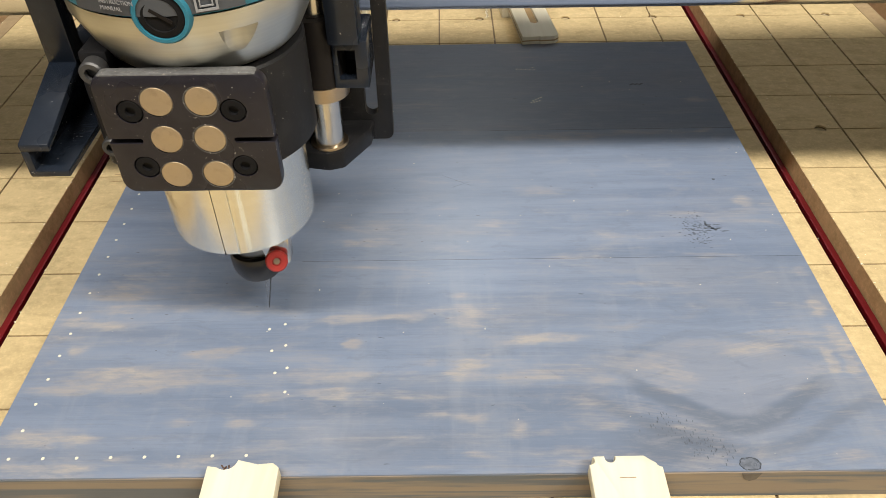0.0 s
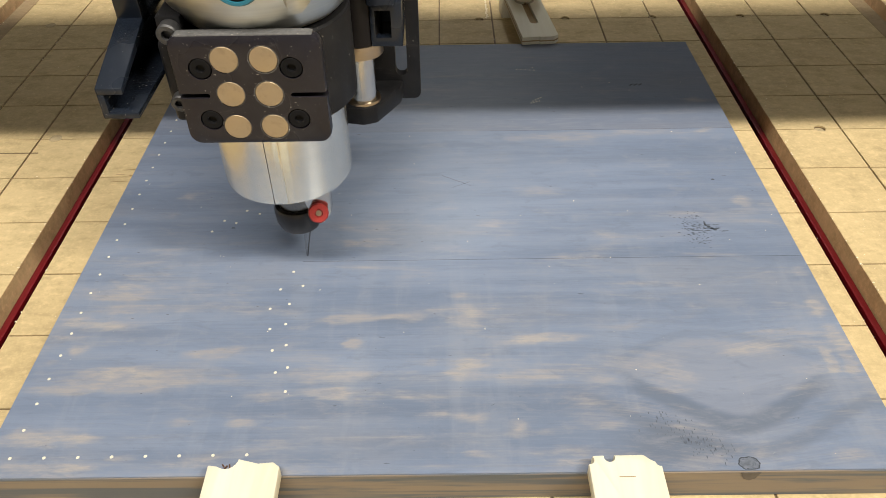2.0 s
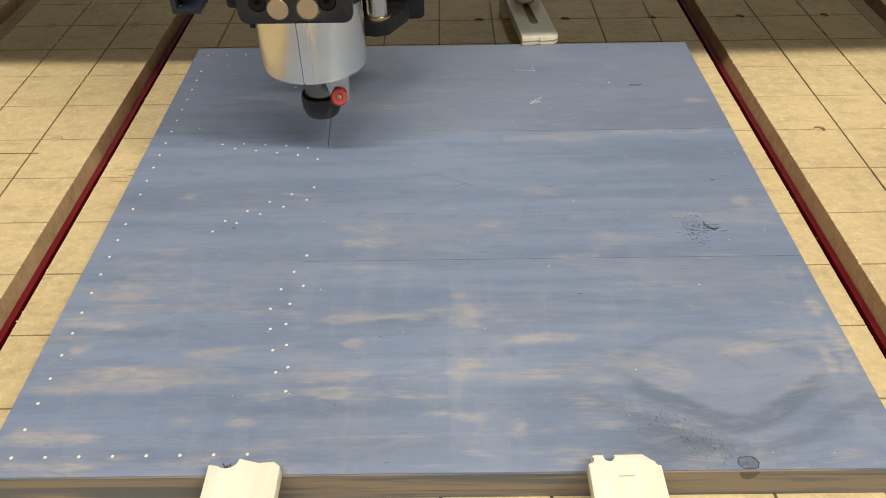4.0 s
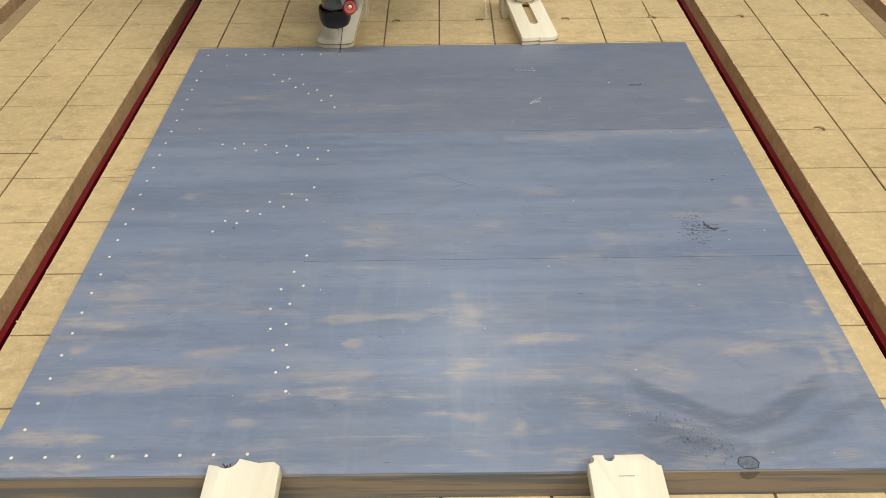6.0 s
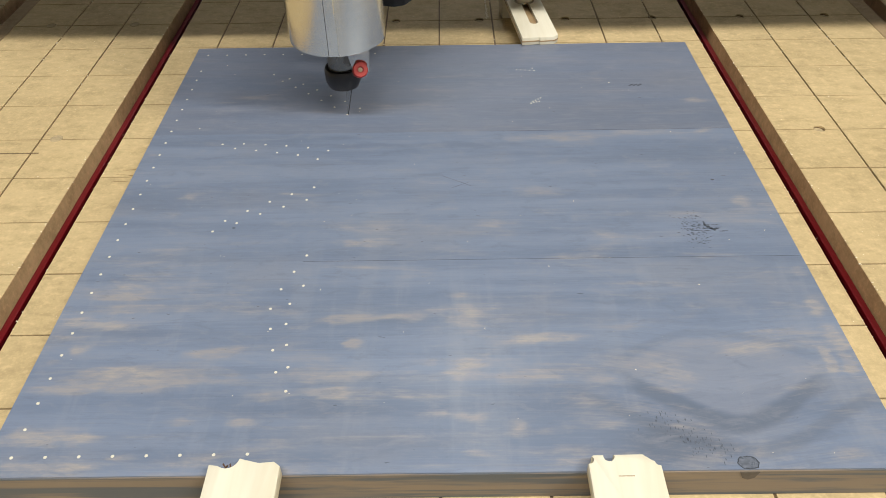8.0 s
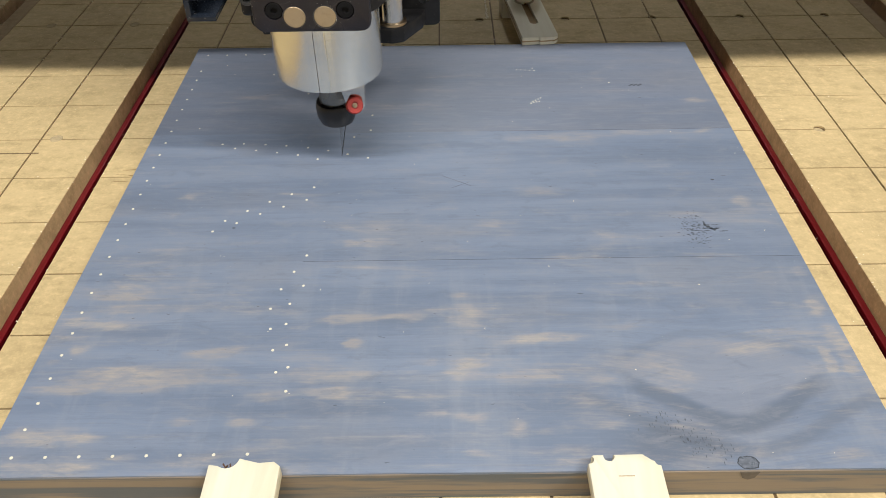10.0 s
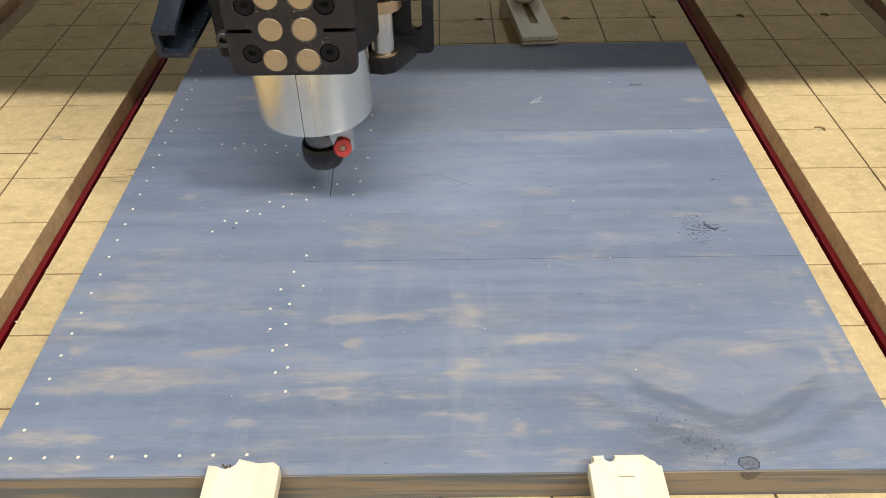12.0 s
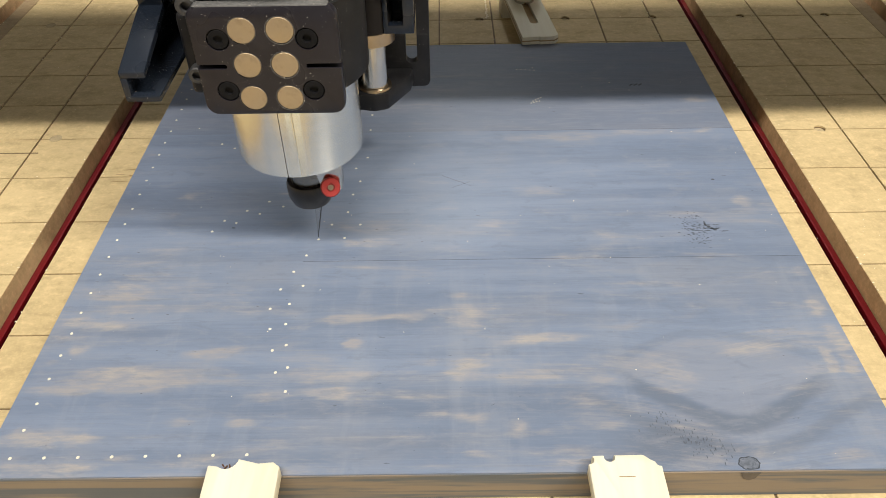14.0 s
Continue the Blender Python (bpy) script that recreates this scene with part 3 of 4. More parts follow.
def knots():
    def blot(x, y, rx, ry, seed, name="knot"):
        rnd = random.Random(seed)
        n = 16
        pts = [(x + rx * math.cos(2 * math.pi * i / n) * rnd.uniform(0.75, 1.15), y + ry * math.sin(2 * math.pi * i / n) * rnd.uniform(0.75, 1.15)) for i in range(n)]
        part(name, prism(pts, TOP - 0.001, TOP + 0.0001), SPECK if name == "speck" else KNOT, PANEL, "dark knot" if name == "knot" else "")

    for i, (x, y, rx, ry) in enumerate(((0.3590, -0.2842, 0.0008, 0.0014), (0.3606, -0.2862, 0.0013, 0.0011), (0.3622, -0.2880, 0.0012, 0.0010), (0.3636, -0.2893, 0.0012, 0.0006), (0.3586, -0.2876, 0.0016, 0.0004), (0.3652, -0.2880, 0.0016, 0.0004))):
        blot(x, y, rx, ry, 30 + i)
    blot(0.3759, -0.2384, 0.0011, 0.0008, 5)
    for i in range(9):
        blot(0.3465 + 0.0011 * i, -0.1142 + 0.0009 * (i % 3), 0.0010, 0.0006, 40 + i)
    blot(0.0760, -0.2818, 0.0014, 0.0005, 8)
    # a branch knot on the front edge, with a dark rim
    n = 26
    rim_rnd = random.Random(9)
    rim = [(0.3347 + (0.0050 + rim_rnd.uniform(-0.0005, 0.0003)) * math.cos(2 * math.pi * i / n), -0.4487 + (0.0036 + rim_rnd.uniform(-0.0004, 0.0003)) * math.sin(2 * math.pi * i / n)) for i in range(n)]
    rim = [(x, max(y, BY0 + 0.0001)) for x, y in rim]
    inner = [(0.3347 + (x - 0.3347) * rim_rnd.uniform(0.84, 0.95), -0.4487 + (y + 0.4487) * rim_rnd.uniform(0.80, 0.94)) for x, y in rim]
    part("knot_rim", cut(prism(rim, TOP - 0.002, TOP + 0.00012), prism(inner, TOP - 0.004, TOP + 0.002)), KNOT, PANEL, "dark rim of a branch knot")
    part("knot_core", prism([(0.3347 + (x - 0.3347) * 0.97, -0.4487 + (y + 0.4487) * 0.96) for x, y in inner], TOP - 0.001, TOP + 0.00006), KNOT_CORE, PANEL, "dark stained core of the branch knot")
    front = [(0.3300, TOP - 0.0008), (0.3318, TOP - 0.0050), (0.3345, TOP - 0.0066), (0.3372, TOP - 0.0052), (0.3388, TOP - 0.0008)]
    part("knot", prism(front, -BY0 + 0.0002, -BY0 + 0.0009, 0, FRONT), KNOT_SOFT, PANEL, "dark knot end on the front edge")
    for i in range(12):
        blot(0.3347 + rim_rnd.uniform(-0.0035, 0.0035), -0.4484 + rim_rnd.uniform(-0.002, 0.002), 0.0004, 0.0002, 60 + i, "speck")
    rnd = random.Random(21)
    for i in range(150):
        x, y = rnd.gauss(0.3515, 0.0045), rnd.gauss(-0.2880, 0.0075)
        blot(x, y, rnd.uniform(0.0002, 0.0008), rnd.uniform(0.0001, 0.0004), 100 + i, "speck")
    for i in range(26):
        blot(rnd.gauss(0.361, 0.006), rnd.gauss(-0.2865, 0.003), rnd.uniform(0.0006, 0.0020), rnd.uniform(0.0001, 0.0003), 300 + i, "speck")
    for i in range(110):
        u = i / 109
        x, y = 0.298 + 0.028 * u + rnd.gauss(0, 0.0040), -0.424 - 0.02 * u + rnd.gauss(0, 0.0034)
        blot(x, y, rnd.uniform(0.00012, 0.0003), rnd.uniform(0.0002, 0.0009), 200 + i, "speck")
    # crossed hairline scratches
    for x, y, l, a in ((0.211, -0.236, 0.022, -32), (0.214, -0.2405, 0.013, 28)):
        m = pose(x, y, TOP, 0, 0, a)
        bm = box(-l / 2, l / 2, -0.00008, 0.00008, -0.0005, 0.00005)
        bmesh.ops.transform(bm, matrix=m, verts=bm.verts)
        part("scratch", bm, SEAM, PANEL, "hairline scratch")


knots()

# marks drilled before: the border and the first of each double row
for i in range(25):
    mark(8.9 + 0.02 * i * (i < 0) + 0.4 * (i < 6), -442 + 15.02 * i)
for i in range(1, 8):
    mark(9.4 + 15 * i, -442 + 0.08 * i)
for i in range(8):
    mark(8.4 + 15.6 * i, -54 - 0.12 * i)
for x, y in ((68.7, -89.2), (77.3, -100.0), (82.2, -96.4), (88.9, -110.0), (94.2, -105.3), (100.2, -120.3),
             (49.3, -189.4), (59.1, -194.9), (64.1, -189.2), (74.1, -197.6), (79.4, -190.6), (89.0, -200.7), (94.2, -192.4), (103.8, -203.9)):
    mark(x, y)
for x, y in ((63.8, -284.9), (69.2, -274.8), (76.7, -277.1), (81.1, -265.2), (89.5, -268.4), (93.3, -256.1), (102.8, -261.4),
             (119.6, -362.0), (112.0, -365.4), (122.1, -376.7), (115.6, -380.2), (125.0, -391.5), (119.5, -394.6), (126.2, -406.4)):
    mark(x, y)
for i in range(5):
    mark(261.6 + 3.45 * i, -86.4 - 0.4 * i, SMALL)
mark(274.3, -84.2, SMALL)
for i in range(4):
    mark(268.5 + 2.1 * i, -139.0 + 0.9 * i, SMALL), mark(270.0 + 2.1 * i, -136.2 + 1.6 * i, SMALL)


# ---- hold-down clamps
def bite(bm, x, y, r):
    return cut(bm, lathe([(0, -0.02), (r, -0.02), (r, 0.03), (0, 0.03)], 20, None, Matrix.Translation((x, y, 0))))


def clamp(at, tip, bites, label, length=0.115, thick=0.007, slot=True, knob=True, pencil=False):
    """A slotted plywood bar: its tip (y from 0 down) bears on the panel, its heel on a block behind."""
    t = thing("hold_down_clamp", label, "clamp", at, "hold-down clamps")
    w = 0.0155
    bm = prism([*tip, (w, length), (-w, length)], 0, thick, 0.0006)
    if slot:
        bm = cut(bm, prism(rounded(-0.0035, 0.0035, 0.026, 0.092, 0.0034), -0.01, 0.02))
    for x, y, r in bites:
        bm = bite(bm, x, y, r)
    part("bar", bm, BIRCH, t)
    # the darker cross ply shows on the edges
    part("cross_ply", prism([(x * 1.012, y - 0.00025 if y < 0.05 else y) for x, y in [*tip, (w, length), (-w, length)]], thick * 0.42, thick * 0.56), PLY_DARK, t, "darker cross ply") if not bites else None
    if pencil:
        for u, w2 in ((-0.002, 0.0012), (0.0005, 0.0018), (0.0028, 0.0008)):
            part("pencil_mark", box(u - w2, u + w2, 0.0098, 0.0102, thick - 0.0002, thick + 0.00006), PLY_DARK, t, "brown pencil mark")
    part("heel", box(-w, w, length - 0.018, length, -TOP, -0.0001, 0.0008), BIRCH, t)
    if knob:
        part("bolt", lathe([(0, -TOP - 0.012), (0.003, -TOP - 0.012), (0.003, 0.03), (0, 0.03)], 16), STEEL, t, "steel bolt", pose(0, 0.075, 0))
        part("washer", lathe([(0.0035, thick), (0.009, thick), (0.009, thick + 0.0015), (0.0035, thick + 0.0015)], 24), STEEL, t, "steel washer", pose(0, 0.075, 0.0001))
        part("knob", lathe([(0, thick + 0.0017), (0.008, thick + 0.0017), (0.013, 0.016), (0.013, 0.03), (0.009, 0.033), (0, 0.033)], 12), DUST, t, "pale plastic knob", pose(0, 0.075, 0))
    return t


ROUND_TIP = [(-0.0155, 0.006), (-0.0135, 0.002), (-0.009, 0.0), (0.009, 0.0), (0.0135, 0.0015), (0.0155, 0.005)]
CLAMP_A = clamp(pose(0.1125, -0.0440, TOP, 0, 0, -2), ROUND_TIP, (), "pale slotted plywood hold-down clamp with a rounded tip")
NOTCH_TIP = [(-0.0155, 0.0004), (-0.0010, 0.0006), (-0.0005, -0.0005), (0.0115, -0.0006), (0.0155, 0.003)]
CLAMP_B = clamp(pose(0.2850, -0.0430, TOP, 0, 0, 6), NOTCH_TIP, (), "pale slotted plywood hold-down clamp with a chipped tip")
# towards the viewer the bars run the other way
CLAMP_C = clamp(pose(0.1162, -0.4492, TOP, 0, 0, 180), [(-0.0155, 0.003), (-0.0125, 0.0006), (-0.006, 0.0012), (0.003, -0.0012), (0.0045, -0.0004), (0.011, 0.0025), (0.0155, 0.0018)],
                ((0.0078, -0.0012, 0.0052),), "pale plywood hold-down clamp with a tip bitten by the cutter", 0.10, 0.007, True, False)
CLAMP_D = clamp(pose(0.2790, -0.4490, TOP, 0, 0, 180), [(-0.0155, 0.004), (-0.0115, 0.0018), (-0.0085, -0.0008), (0.013, -0.0006), (0.0155, 0.002)],
                ((0.0062, 0.0004, 0.0024), (0.0150, 0.0016, 0.0022), (-0.0150, 0.0030, 0.0020)), "pale plywood hold-down clamp with two small cutter bites", 0.10, 0.007, True, False, True)


for x, y, a in ((0.0066, 0.0012, 20), (0.0082, 0.0018, -15), (0.0094, 0.0010, 35)):
    part("splinter", box(-0.0003, 0.0003, -0.0012, 0.0012, 0.0, 0.0006, 0.0001), BURNT, CLAMP_C, "torn brown splinter", pose(x, y, 0.0045, 25, 0, a))


# ---- sawdust
def sawdust():
    rnd = random.Random(5)
    bm = bmesh.new()
    for i in range(1000):
        x, y, z = rnd.uniform(-0.2, 0.6), rnd.uniform(-0.5, 0.3), 0.0
        if BX0 < x < BX1 and BY0 < y < BY1:
            if rnd.random() < 0.72:
                continue
            z = TOP
        elif any(b < x < c for (a, b), (c, d) in zip(SLATS, SLATS[1:])):
            continue
        elif i % 3 == 0:
            x = round(x / 0.05) * 0.05
            if any(b - 0.003 < x < c + 0.003 for (a, b), (c, d) in zip(SLATS, SLATS[1:])) or BX0 - 0.004 < x < BX1 + 0.004 and BY0 < y < BY1:
                continue
            z = -0.0006
        s = rnd.uniform(0.00012, 0.00036) * (2.0 if z < 0 else 1) * (1.8 if z == 0 and i % 17 == 0 else 1)
        m = pose(x, y, z + s * 0.4, 0, 0, rnd.uniform(0, 180))
        vs = bmesh.ops.create_cube(bm, size=1, matrix=m @ Matrix.Diagonal((s * rnd.uniform(1, 2.6), s, s * 0.8, 1)))
    # chips caught along the sawn edges of the strips
    for i in range(420):
        (a, b), (c, d) = rnd.choice(list(zip(SLATS, SLATS[1:])))
        w = rnd.uniform(0.0002, 0.0007)
        m = pose(rnd.choice((b, c)) + rnd.gauss(0, 0.0004), rnd.uniform(-0.5, 0.3), w * 0.3, 0, 0, rnd.uniform(0, 180))
        bmesh.ops.create_cube(bm, size=1, matrix=m @ Matrix.Diagonal((w * rnd.uniform(1, 2.4), w, w * 0.8, 1)))
    for i in range(60):
        a = rnd.random()
        m = pose(0.2455 + rnd.gauss(0, 0.0006), 0.052 + 0.05 * a, 0.0003, 0, 0, rnd.uniform(60, 120))
        bmesh.ops.create_cube(bm, size=1, matrix=m @ Matrix.Diagonal((0.0018, 0.0006, 0.0004, 1)))
    tagged(part("sawdust", bm, DUST), "scattered pale wood chips and dust", "sawdust", kind="stuff")


sawdust()


# ---- the router: its own origin is the point of the bit
def disc_front(x, y, z, profile, n=40):
    """A turned body whose axis looks towards -y, at x, y, z."""
    return lathe(profile, n, None, Matrix.Translation((x, y, z)) @ FRONT)


def router():
    t = thing("trim_router", "trim router with machined aluminium body and teal motor housing", "router")
    bit = part("bit", prism([(-0.0001, -0.0020), (0.0003, -0.0020), (0.0020, 0.006), (0.0052, 0.0225), (0.0056, 0.0275), (0.0046, 0.0275), (0.0042, 0.020), (0.0013, 0.006)], -0.0004, 0.0004, 0.0001, FRONT), BIT_STEEL, t, "slim pointed engraving bit")
    whirl = lathe([(0.00018, -0.0018), (0.0024, 0.0225), (0.0026, 0.0268)], 28)
    for v in whirl.verts:
        v.co.x += 0.13 * (v.co.z + 0.0018)
    part("spinning_edge", whirl, BLUR, bit, "blurred outline of the spinning bit")
    part("collet_nut", lathe([(0, 0.0248), (0.0078, 0.0248), (0.0108, 0.0266), (0.0125, 0.0310), (0.0128, 0.0380), (0.0120, 0.0405), (0, 0.0405)], 48), RUBBER, t, "black rounded collet nut")
    part("spindle", lathe([(0.0098, 0.0406), (0.0098, 0.0640)], 32), SPINDLE, t, "bright steel spindle")
    # the lock button on its bracket
    part("bracket", prism([(0.0040, 0.0640), (0.0092, 0.0440), (0.0110, 0.0418), (0.0188, 0.0418), (0.0206, 0.0440), (0.0212, 0.0640)], 0.0080, 0.0150, 0.0008, FRONT), STEEL, t, "bare metal bracket")
    tip = Matrix.Translation((0.0140, -0.0165, 0.0458)) @ Vector((0.22, -0.80, 0.50)).to_track_quat("Z", "Y").to_matrix().to_4x4()
    lock = part("lock_button", lathe([(0, -0.0030), (0.0050, -0.0030), (0.0052, -0.002), (0.0052, 0.0030), (0.0046, 0.0038), (0.0022, 0.0038), (0.0020, 0.0030), (0, 0.0030)], 40), RED_PLASTIC, t, "red lock button", tip)
    part("pin", lathe([(0, 0.0028), (0.0015, 0.0028), (0.0015, 0.0036), (0, 0.0037)], 20), BRONZE, lock, "steel pin")
    # lower housing: a turned shell with one milled flat and a split line
    shell = lathe([(0.0100, 0.0622), (0.0302, 0.0622), (0.0322, 0.0635), (0.0325, 0.066), (0.0325, 0.158)], 96, None, Matrix.Translation((-0.0007, 0, 0)))
    bmesh.ops.holes_fill(shell, edges=[e for e in shell.edges if e.is_boundary and e.verts[0].co.z > 0.1])
    shell = cut(shell, box(0.0030, 0.030, -0.05, -0.0313, 0.03, 0.18))
    part("lower_housing", shell, ALU, t)
    part("ridge", box(0.0024, 0.0034, -0.0323, -0.0310, 0.0634, 0.11, 0.0003), ALU, t)
    part("split_line", box(-0.00330, -0.00300, -0.03245, -0.0310, 0.0632, 0.11), SLEEVE, t, "dark split line")
    for i in range(18):
        a = radians(-14 + 2.0 * (i % 3))
        part("scale_tick", box(-0.0008 - 0.0008 * (i % 5 == 0), 0.0008, -0.0002, 0.00005, -0.00009, 0.00009), PRINT, t, "", pose(-0.0007 + 0.0325 * math.cos(a), 0.0325 * math.sin(a), 0.070 + 0.0022 * i, 0, 0, 68))
    # clamp ring of the mount and the magnet plate
    ring = lathe([(0.0328, 0.1085), (0.0375, 0.1085), (0.0385, 0.1095), (0.0385, 0.1510), (0.0375, 0.1520), (0.0328, 0.1520), (0.0328, 0.1085)], 64)
    part("mount_ring", ring, BLACK_ALU, t, "black clamp ring")
    part("mount_back", box(-0.030, 0.030, 0.028, 0.054, 0.1085, 0.1520, 0.002), BLACK_ALU, t)
    part("mount_block", box(-0.0245, 0.0245, -0.0385, -0.0300, 0.1095, 0.1510, 0.0015), BLACK_ALU, t)
    part("clamp_ear", box(-0.0375, -0.0270, -0.0330, -0.0120, 0.1500, 0.1610, 0.0012), BLACK_ALU, t)
    part("clamp_ear", box(-0.0405, -0.0260, -0.0310, -0.0080, 0.1100, 0.1490, 0.0025, 3), BLACK_ALU, t)
    part("clamp_bolt", disc_front(-0.0350, -0.0312, 0.1222, [(0, 0), (0.0039, 0), (0.0039, 0.0046), (0.0034, 0.0053), (0.0020, 0.0053), (0.0019, 0.0028), (0, 0.0028)], 32), BOLT_GREY, t, "grey socket-head bolt")
    part("clamp_bolt", disc_front(-0.0318, -0.0330, 0.1552, [(0, 0), (0.0046, 0), (0.0046, 0.0052), (0.0040, 0.0060), (0.0023, 0.0060), (0.0022, 0.0032), (0, 0.0032)], 32), BOLT_GREY, t, "grey socket-head bolt")
    face = prism(rounded(-0.0312, 0.0312, 0.1070, 0.1576, 0.0055), 0.0386, 0.0446, 0.0012, FRONT)
    tool = prism(rounded(-0.040, -0.0180, 0.1295, 0.1318, 0.0011), 0.03, 0.06, 0, FRONT)
    face = cut(face, tool)
    face = cut(face, prism(rounded(0.0160, 0.040, 0.1295, 0.1318, 0.0011), 0.03, 0.06, 0, FRONT))
    pockets = bmesh.new()
    mags = [(x, z) for z in (0.1470, 0.1312, 0.1154) for x in (-0.0091, 0.0070)]
    screws = [(x, z) for z in (0.1431, 0.1190) for x in (-0.0196, 0.0179)]
    for x, z in mags:
        lathe([(0, 0), (0.0062, 0), (0.0062, 0.01), (0, 0.01)], 40, pockets, Matrix.Translation((x, -0.0430, z)) @ FRONT)
    for x, z in screws:
        lathe([(0, 0), (0.0049, 0), (0.0049, 0.01), (0, 0.01)], 40, pockets, Matrix.Translation((x, -0.0428, z)) @ FRONT)
    face = cut(face, pockets)
    plate = part("magnet_plate", face, BLACK_STEEL, t, "scuffed black magnet plate")
    # scuffed top edge; its pale grey also stands in for overhead light on it
    rim = cut(prism(rounded(-0.0310, 0.0310, 0.1080, 0.1579, 0.0055), 0.0390, 0.0442, 0.0003, FRONT), prism(rounded(-0.0400, 0.0400, 0.0900, 0.1573, 0.0055), 0.03, 0.06, 0, FRONT))
    part("top_rim", rim, LIT_WORN_RIM, plate, "scuffed top edge, coloured pale as if catching the overhead light")
    for x, z in mags:
        part("magnet", disc_front(x, -0.0430, z, [(0, 0), (0.0059, 0), (0.0059, 0.0013), (0.0056, 0.0016), (0, 0.0016)]), MAGNET, plate, "round brass-coloured magnet")
        part("dust_ring", disc_front(x, -0.0441, z, [(0.00595, 0), (0.0065, 0), (0.0064, 0.00035 + 0.0002 * (x > 0)), (0.0060, 0.0005)], 28), RING_DUST, plate, "fine dust caught round a magnet")
    for x, z in screws:
        part("screw", disc_front(x, -0.0428, z, [(0, 0), (0.0046, 0), (0.0046, 0.0012), (0.0042, 0.0016), (0.0019, 0.0016), (0.0017, 0.0004), (0, 0.0004)], 32), CAP_BLACK, plate, "black countersunk socket screw")
    # motor end: bell and teal housing
    bell = lathe([(0.0320, 0.1522), (0.0350, 0.1530), (0.0380, 0.1560), (0.0412, 0.1620), (0.0444, 0.1690), (0.0462, 0.1730), (0.0466, 0.1790)], 72)
    bmesh.ops.holes_fill(bell, edges=[e for e in bell.edges if e.is_boundary])
    bell = cut(bell, lathe([(0, 0.1600), (0.0085, 0.1600), (0.0085, 0.1722), (0, 0.1722)], 32, None, Matrix.Translation((0.0265, -0.0420, 0))))
    part("bell", bell, ALU_CAST, t, "satin aluminium bell")
    part("motor_housing", lathe([(0.0460, 0.1792), (0.0470, 0.1800), (0.0478, 0.2000), (0.0470, 0.2500), (0.0400, 0.2620), (0, 0.2640)], 72), TEAL, t, "teal plastic motor housing")
    lab = []
    for k in range(13):
        a = radians(-90 - 36 + 72 * k / 12)
        lab.append((0.0480 * math.cos(a), 0.0480 * math.sin(a)))
    for k in range(12, -1, -1):
        a = radians(-90 - 36 + 72 * k / 12)
        lab.append((0.0455 * math.cos(a), 0.0455 * math.sin(a)))
    label = part("rating_label", prism(lab, 0.1804, 0.1960), LABEL_DARK, t, "dark grey rating label")
    for i, w in enumerate(("READ", "INSTRUCTION", "MANUAL")):
        f = bpy.data.curves.new("text", "FONT")
        f.body, f.size, f.extrude = w, 0.0020, 0.00008
        tmp = bpy.data.objects.new("text", f)
        scene.collection.objects.link(tmp)
        bpy.context.view_layer.update()
        me = bpy.data.meshes.new_from_object(tmp.evaluated_get(bpy.context.evaluated_depsgraph_get()))
        bpy.data.objects.remove(tmp)
        me.materials.clear()
        me.materials.append(PRINT)
        ob = new("lettering", me)
        ob.parent = label
        ob.matrix_basis = pose(-0.0180, -0.0452, 0.1868 - 0.0023 * i, 90, 0, -17)
    for a in (0.0075, 0.0045):
        b2 = cut(prism([(-a / 2, -a / 2), (a / 2, -a / 2), (a / 2, a / 2), (-a / 2, a / 2)], 0, 0.0006), prism([(-a * 0.4, -a * 0.4), (a * 0.4, -a * 0.4), (a * 0.4, a * 0.4), (-a * 0.4, a * 0.4)], -1, 1))
        part("symbol", b2, PRINT, label, "", pose(0.0170, -0.0452, 0.1850, 90, 0, 21))
    cap = part("brush_cap", disc_front(0.0020, -0.0430, 0.1805, [(0.0, 0), (0.0100, 0), (0.0100, 0.0040), (0.0092, 0.0052), (0.0080, 0.0052), (0.0078, 0.0036), (0, 0.0036)], 48), TEAL, t, "teal brush-cap rim")
    part("cap_disc", disc_front(0.0020, -0.0466, 0.1805, [(0, 0), (0.0077, 0), (0.0077, 0.0010), (0.0056, 0.0013), (0.0054, 0.0007), (0.0036, 0.0007), (0, 0.0009)], 48), CAP_BLACK, cap, "black screw cap")
    slot = box(-0.0040, 0.0040, -0.0003, 0.0003, -0.0006, 0.0006)
    part("cap_slot", slot, SLEEVE, cap, "", pose(0.0020, -0.0478, 0.1805, 0, 35, 0))
    return t


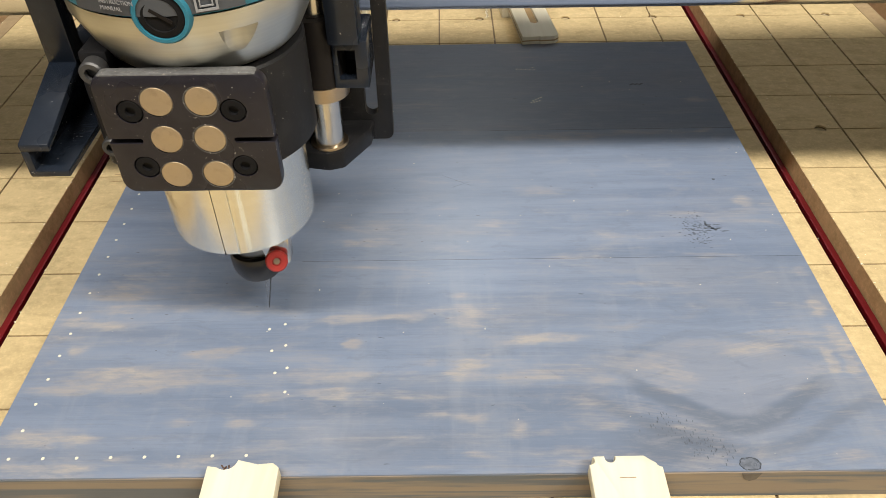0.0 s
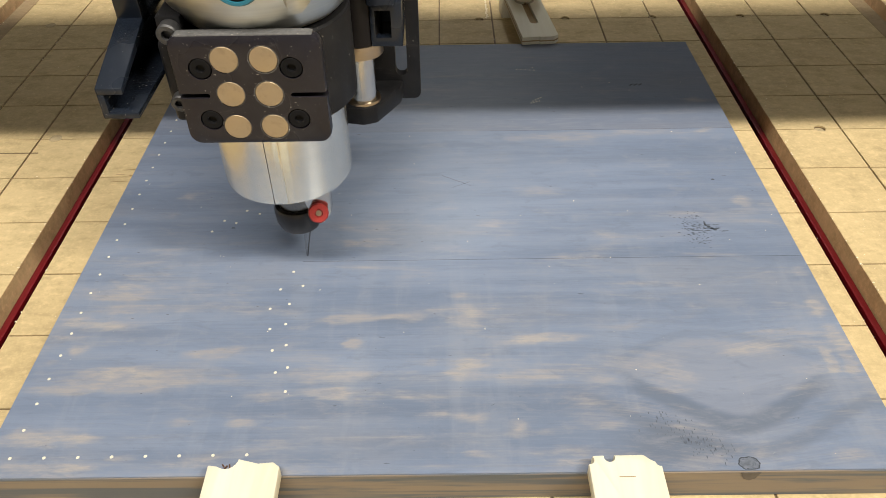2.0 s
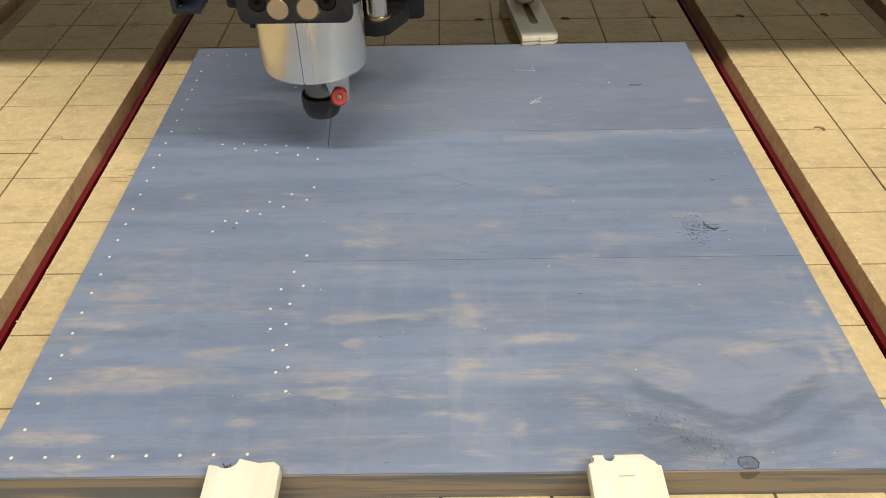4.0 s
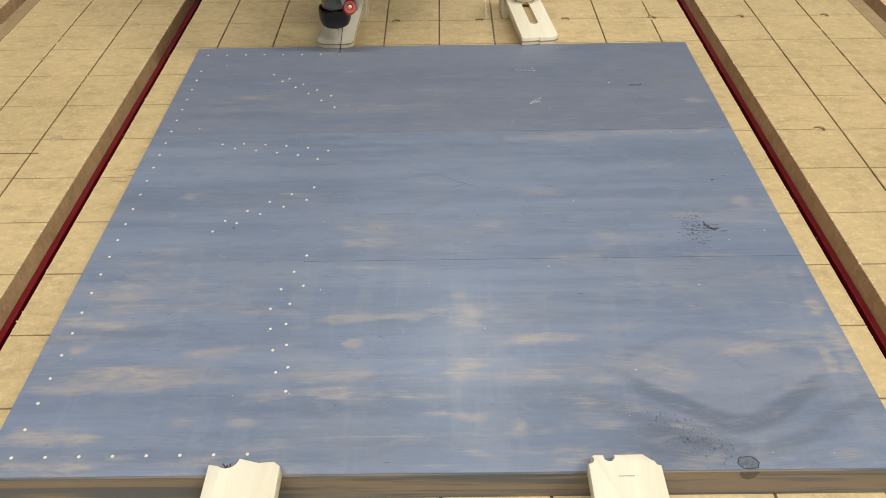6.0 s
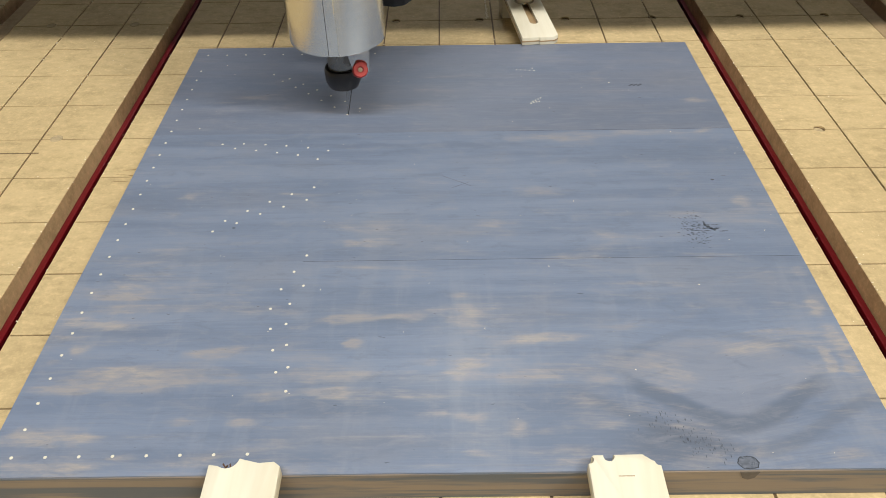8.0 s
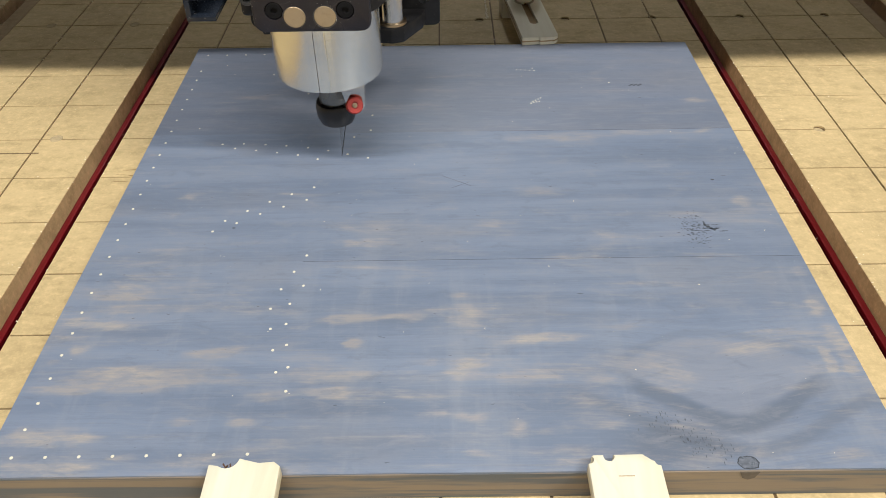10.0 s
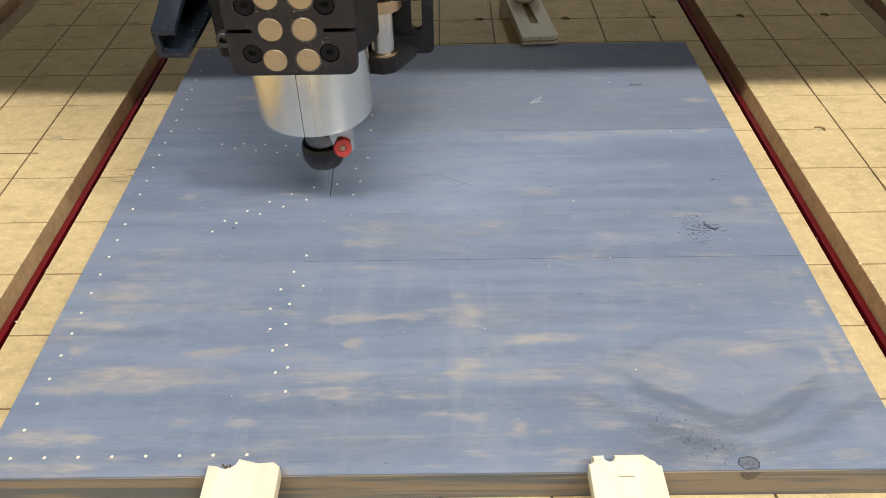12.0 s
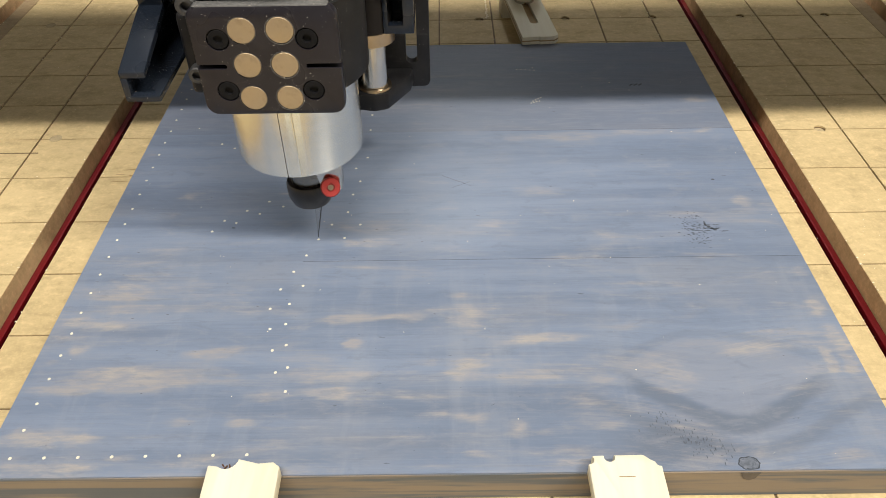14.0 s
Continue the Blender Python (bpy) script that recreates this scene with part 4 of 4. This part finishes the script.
# ---- the carriage: its origin lies under the bit, on the wasteboard
def carriage():
    t = thing("router_carriage", "black z-axis carriage with steel guide rod and plastic arms", "carriage")
    rod = part("guide_rod", lathe([(0.0075, 0.0980), (0.0075, 0.250), (0, 0.250)], 36), STEEL, t, "bright steel guide rod", pose(0.0365, 0.0400, 0))
    part("seal", lathe([(0.0076, 0.0979), (0.0095, 0.0979), (0.0093, 0.0992), (0.0076, 0.0994)], 32), BRONZE, rod, "dusty seal")
    sl = part("bearing", lathe([(0.0076, 0.1330), (0.0118, 0.1330), (0.0118, 0.1660), (0.0076, 0.1660)], 40), SLEEVE, t, "dark bearing sleeve", pose(0.0365, 0.0400, 0))
    part("collar", lathe([(0.0076, 0.1262), (0.0126, 0.1262), (0.0126, 0.1332), (0.0076, 0.1332)], 40), BRONZE, sl, "tan metal collar")
    foot = [(0.0250, 0.0310), (0.0365, 0.0285), (0.0440, 0.0310), (0.0560, 0.0520), (0.0580, 0.0660), (-0.050, 0.0660), (-0.050, 0.0450), (0.0200, 0.0420)]
    part("foot", prism(foot, 0.0875, 0.0978, 0.0012), BLACK_ALU, t, "dusty black foot plate")
    back = prism(rounded(-0.0600, 0.0672, 0.0860, 0.2900, 0.004), -0.0660, -0.0600, 0.0006, FRONT)
    back = cut(back, prism(rounded(0.0535, 0.0600, 0.1010, 0.2700, 0.0032), -0.08, -0.04, 0, FRONT))
    part("back_plate", back, BLACK_ALU, t, "black slotted back plate")
    part("back_block", box(-0.045, 0.040, 0.0665, 0.0790, 0.105, 0.270, 0.002), BLACK_ALU, t)
    # arm on the near side: a channel that hangs forward from a post
    x0, x1 = -0.0668, -0.0552
    side = Matrix(((0, 0, 1, 0), (-1, 0, 0, 0), (0, 1, 0, 0), (0, 0, 0, 1)))
    a = part("arm", prism([(0.0430, 0.1480), (0.0430, 0.1512), (0.0, 0.1640), (-0.0640, 0.1640), (-0.0640, 0.1600), (-0.002, 0.1600)], x0, x1, 0.0006, side), BLACK_PLASTIC, t, "blue-black plastic arm")
    part("web", prism([(0.0428, 0.1368), (0.0428, 0.1482), (-0.002, 0.1602), (-0.0640, 0.1602), (-0.0640, 0.1368)], x0, x0 + 0.003, 0.0004, side), BLACK_PLASTIC, a)
    part("floor_strip", prism([(0.0429, 0.1364), (0.0429, 0.1394), (-0.0640, 0.1394), (-0.0640, 0.1364)], x0 + 0.0002, x1 + 0.004, 0.0005, side), BLACK_PLASTIC, a, "dusty channel floor")
    part("post", box(x0 - 0.0002, x1, -0.0010, 0.0090, 0.1600, 0.2700, 0.0008), BLACK_PLASTIC, t)
    part("tie", box(x0, -0.0450, 0.0090, 0.0600, 0.2000, 0.2300, 0.001), BLACK_PLASTIC, t)
    # the far arm ends in an open box
    p2 = part("post", box(0.0430, 0.0570, 0.0260, 0.0440, 0.1560, 0.2700, 0.0010), BLACK_PLASTIC, t)
    bx = cut(box(0.0440, 0.0600, 0.0300, 0.0600, 0.1330, 0.1562, 0.0006), box(0.0465, 0.0545, 0.02, 0.05, 0.1375, 0.1520))
    part("end_box", bx, BLACK_PLASTIC, p2, "open plastic box end")
    return t


# ---- the gantry rails
def gantry():
    t = thing("gantry", "pair of polished chrome gantry rails across the table", "gantry")
    for z in (RAIL_Z, RAIL_Z + 0.20):
        part("rail", lathe([(0, -0.62), (0.025, -0.62), (0.025, 0.75), (0, 0.75)], 56, None, Matrix.Translation((0.2, RAIL_Y, z)) @ Matrix.Rotation(radians(90), 4, "Y")), RAIL_STEEL, t, "polished chrome tube")
    # out of view; added to fill the gantry's shadow, which sets its height
    part("cross_beam", box(-0.42, 0.95, RAIL_Y + 0.004, RAIL_Y + 0.030, RAIL_Z - 0.012, RAIL_Z + 0.232, 0.002), BLACK_ALU, t, "unseen black beam behind the rails, sized for the gantry shadow")
    for x in (-0.44, 0.97):
        part("end_plate", box(x - 0.02, x + 0.02, RAIL_Y - 0.05, RAIL_Y + 0.05, RAIL_Z - 0.05, RAIL_Z + 0.25, 0.003), BLACK_ALU, t)
        part("foot_roller", box(x - 0.015, x + 0.015, RAIL_Y - 0.03, RAIL_Y + 0.03, -0.031, RAIL_Z - 0.05, 0.002), BLACK_ALU, t)
    return t


RAIL_Y, RAIL_Z = 0.108, 0.1640
ROUTER, CARRIAGE, GANTRY = router(), carriage(), gantry()

# ---- what moves: the machine pecks a hole, lifts, and hops to the next
PECKS = [(-0.16, 119.6, -362.0), (0.21, 109.6, -350.7), (0.56, 119.4, -347.1), (0.93, 112.9, -335.8), (1.29, 124.8, -333.1), (1.64, 118.0, -321.6), (2.04, 123.4, -307.8),
         (2.43, 116.4, -254.5), (2.78, 106.1, -248.4), (3.14, 119.5, -241.4), (3.50, 117.8, -209.1), (3.87, 109.5, -195.1), (4.23, 123.9, -199.0)]
PECKS += [(4.60, 122.2, -140.8), (4.98, 111.3, -130.5), (5.38, 117.9, -123.9), (5.73, 106.2, -114.6), (6.13, 117.6, -55.9), (6.52, 147.1, -54.7), (6.945, 133.0, -54.3),
          (7.32, 129.4, -132.7), (7.69, 141.3, -142.9), (8.03, 132.8, -151.6), (8.42, 151.2, -153.1), (8.80, 151.4, -173.6), (9.17, 140.4, -182.3)]
PECKS += [(9.54, 151.8, -208.4), (9.90, 137.6, -203.7), (10.28, 131.3, -214.6), (10.62, 145.0, -220.9), (11.02, 148.8, -235.5), (11.39, 134.1, -238.3), (11.72, 145.4, -249.7),
          (12.12, 130.7, -251.0), (12.49, 143.7, -267.8), (12.83, 152.3, -280.1), (13.20, 135.1, -279.8), (13.61, 143.9, -292.5), (13.94, 128.7, -293.5), (14.30, 137.0, -303.0)]
LIFT, SINK = TOP + 0.0045, TOP - 0.0020


def peck_rows():
    """Times and places of the bit's point: bottom, lifted, over the next hole."""
    rows = []
    for (t, x, y), (t2, x2, y2) in zip(PECKS, PECKS[1:]):
        far = math.hypot(x2 - x, y2 - y)
        hop = 0.055 + 0.0006 * far
        rows += [(t, x, y, SINK), (t + 0.06, x, y, LIFT - 0.0003), (t + 0.06 + hop, x2, y2, LIFT)]
    return rows


def at_time(rows, t):
    for a, b in zip(rows, rows[1:]):
        if a[0] <= t <= b[0]:
            u = (t - a[0]) / (b[0] - a[0])
            return tuple(p + (q - p) * u for p, q in zip(a[1:], b[1:]))
    return rows[-1][1:]


def motions():
    rows = peck_rows()
    steps = sorted({0.0, 14.0, *(round(r[0], 3) for r in rows if 0.02 < r[0] < 13.98)})
    places = [(t, at_time(rows, t)) for t in steps]
    walk(ROUTER, [(t, pose(x / 1000, y / 1000, z)) for t, (x, y, z) in places])
    walk(CARRIAGE, [(t, pose(x / 1000, y / 1000, 0)) for t, (x, y, z) in places])
    walk(GANTRY, [(t, pose(0, y / 1000, 0)) for t, (x, y, z) in places])
    # bare wood rises to light where the bit has struck
    for t, x, y in PECKS[1:-1]:
        ob = mark(x, y)
        up, down = ob.matrix_basis.copy(), pose(0, 0, -0.002) @ ob.matrix_basis
        walk(ob, [(0, down), (t - 0.12, down), (t - 0.02, up), (14, up)] if t > 0.25 else [(0, down), (t - 0.06, down), (t, up), (14, up)])


motions()
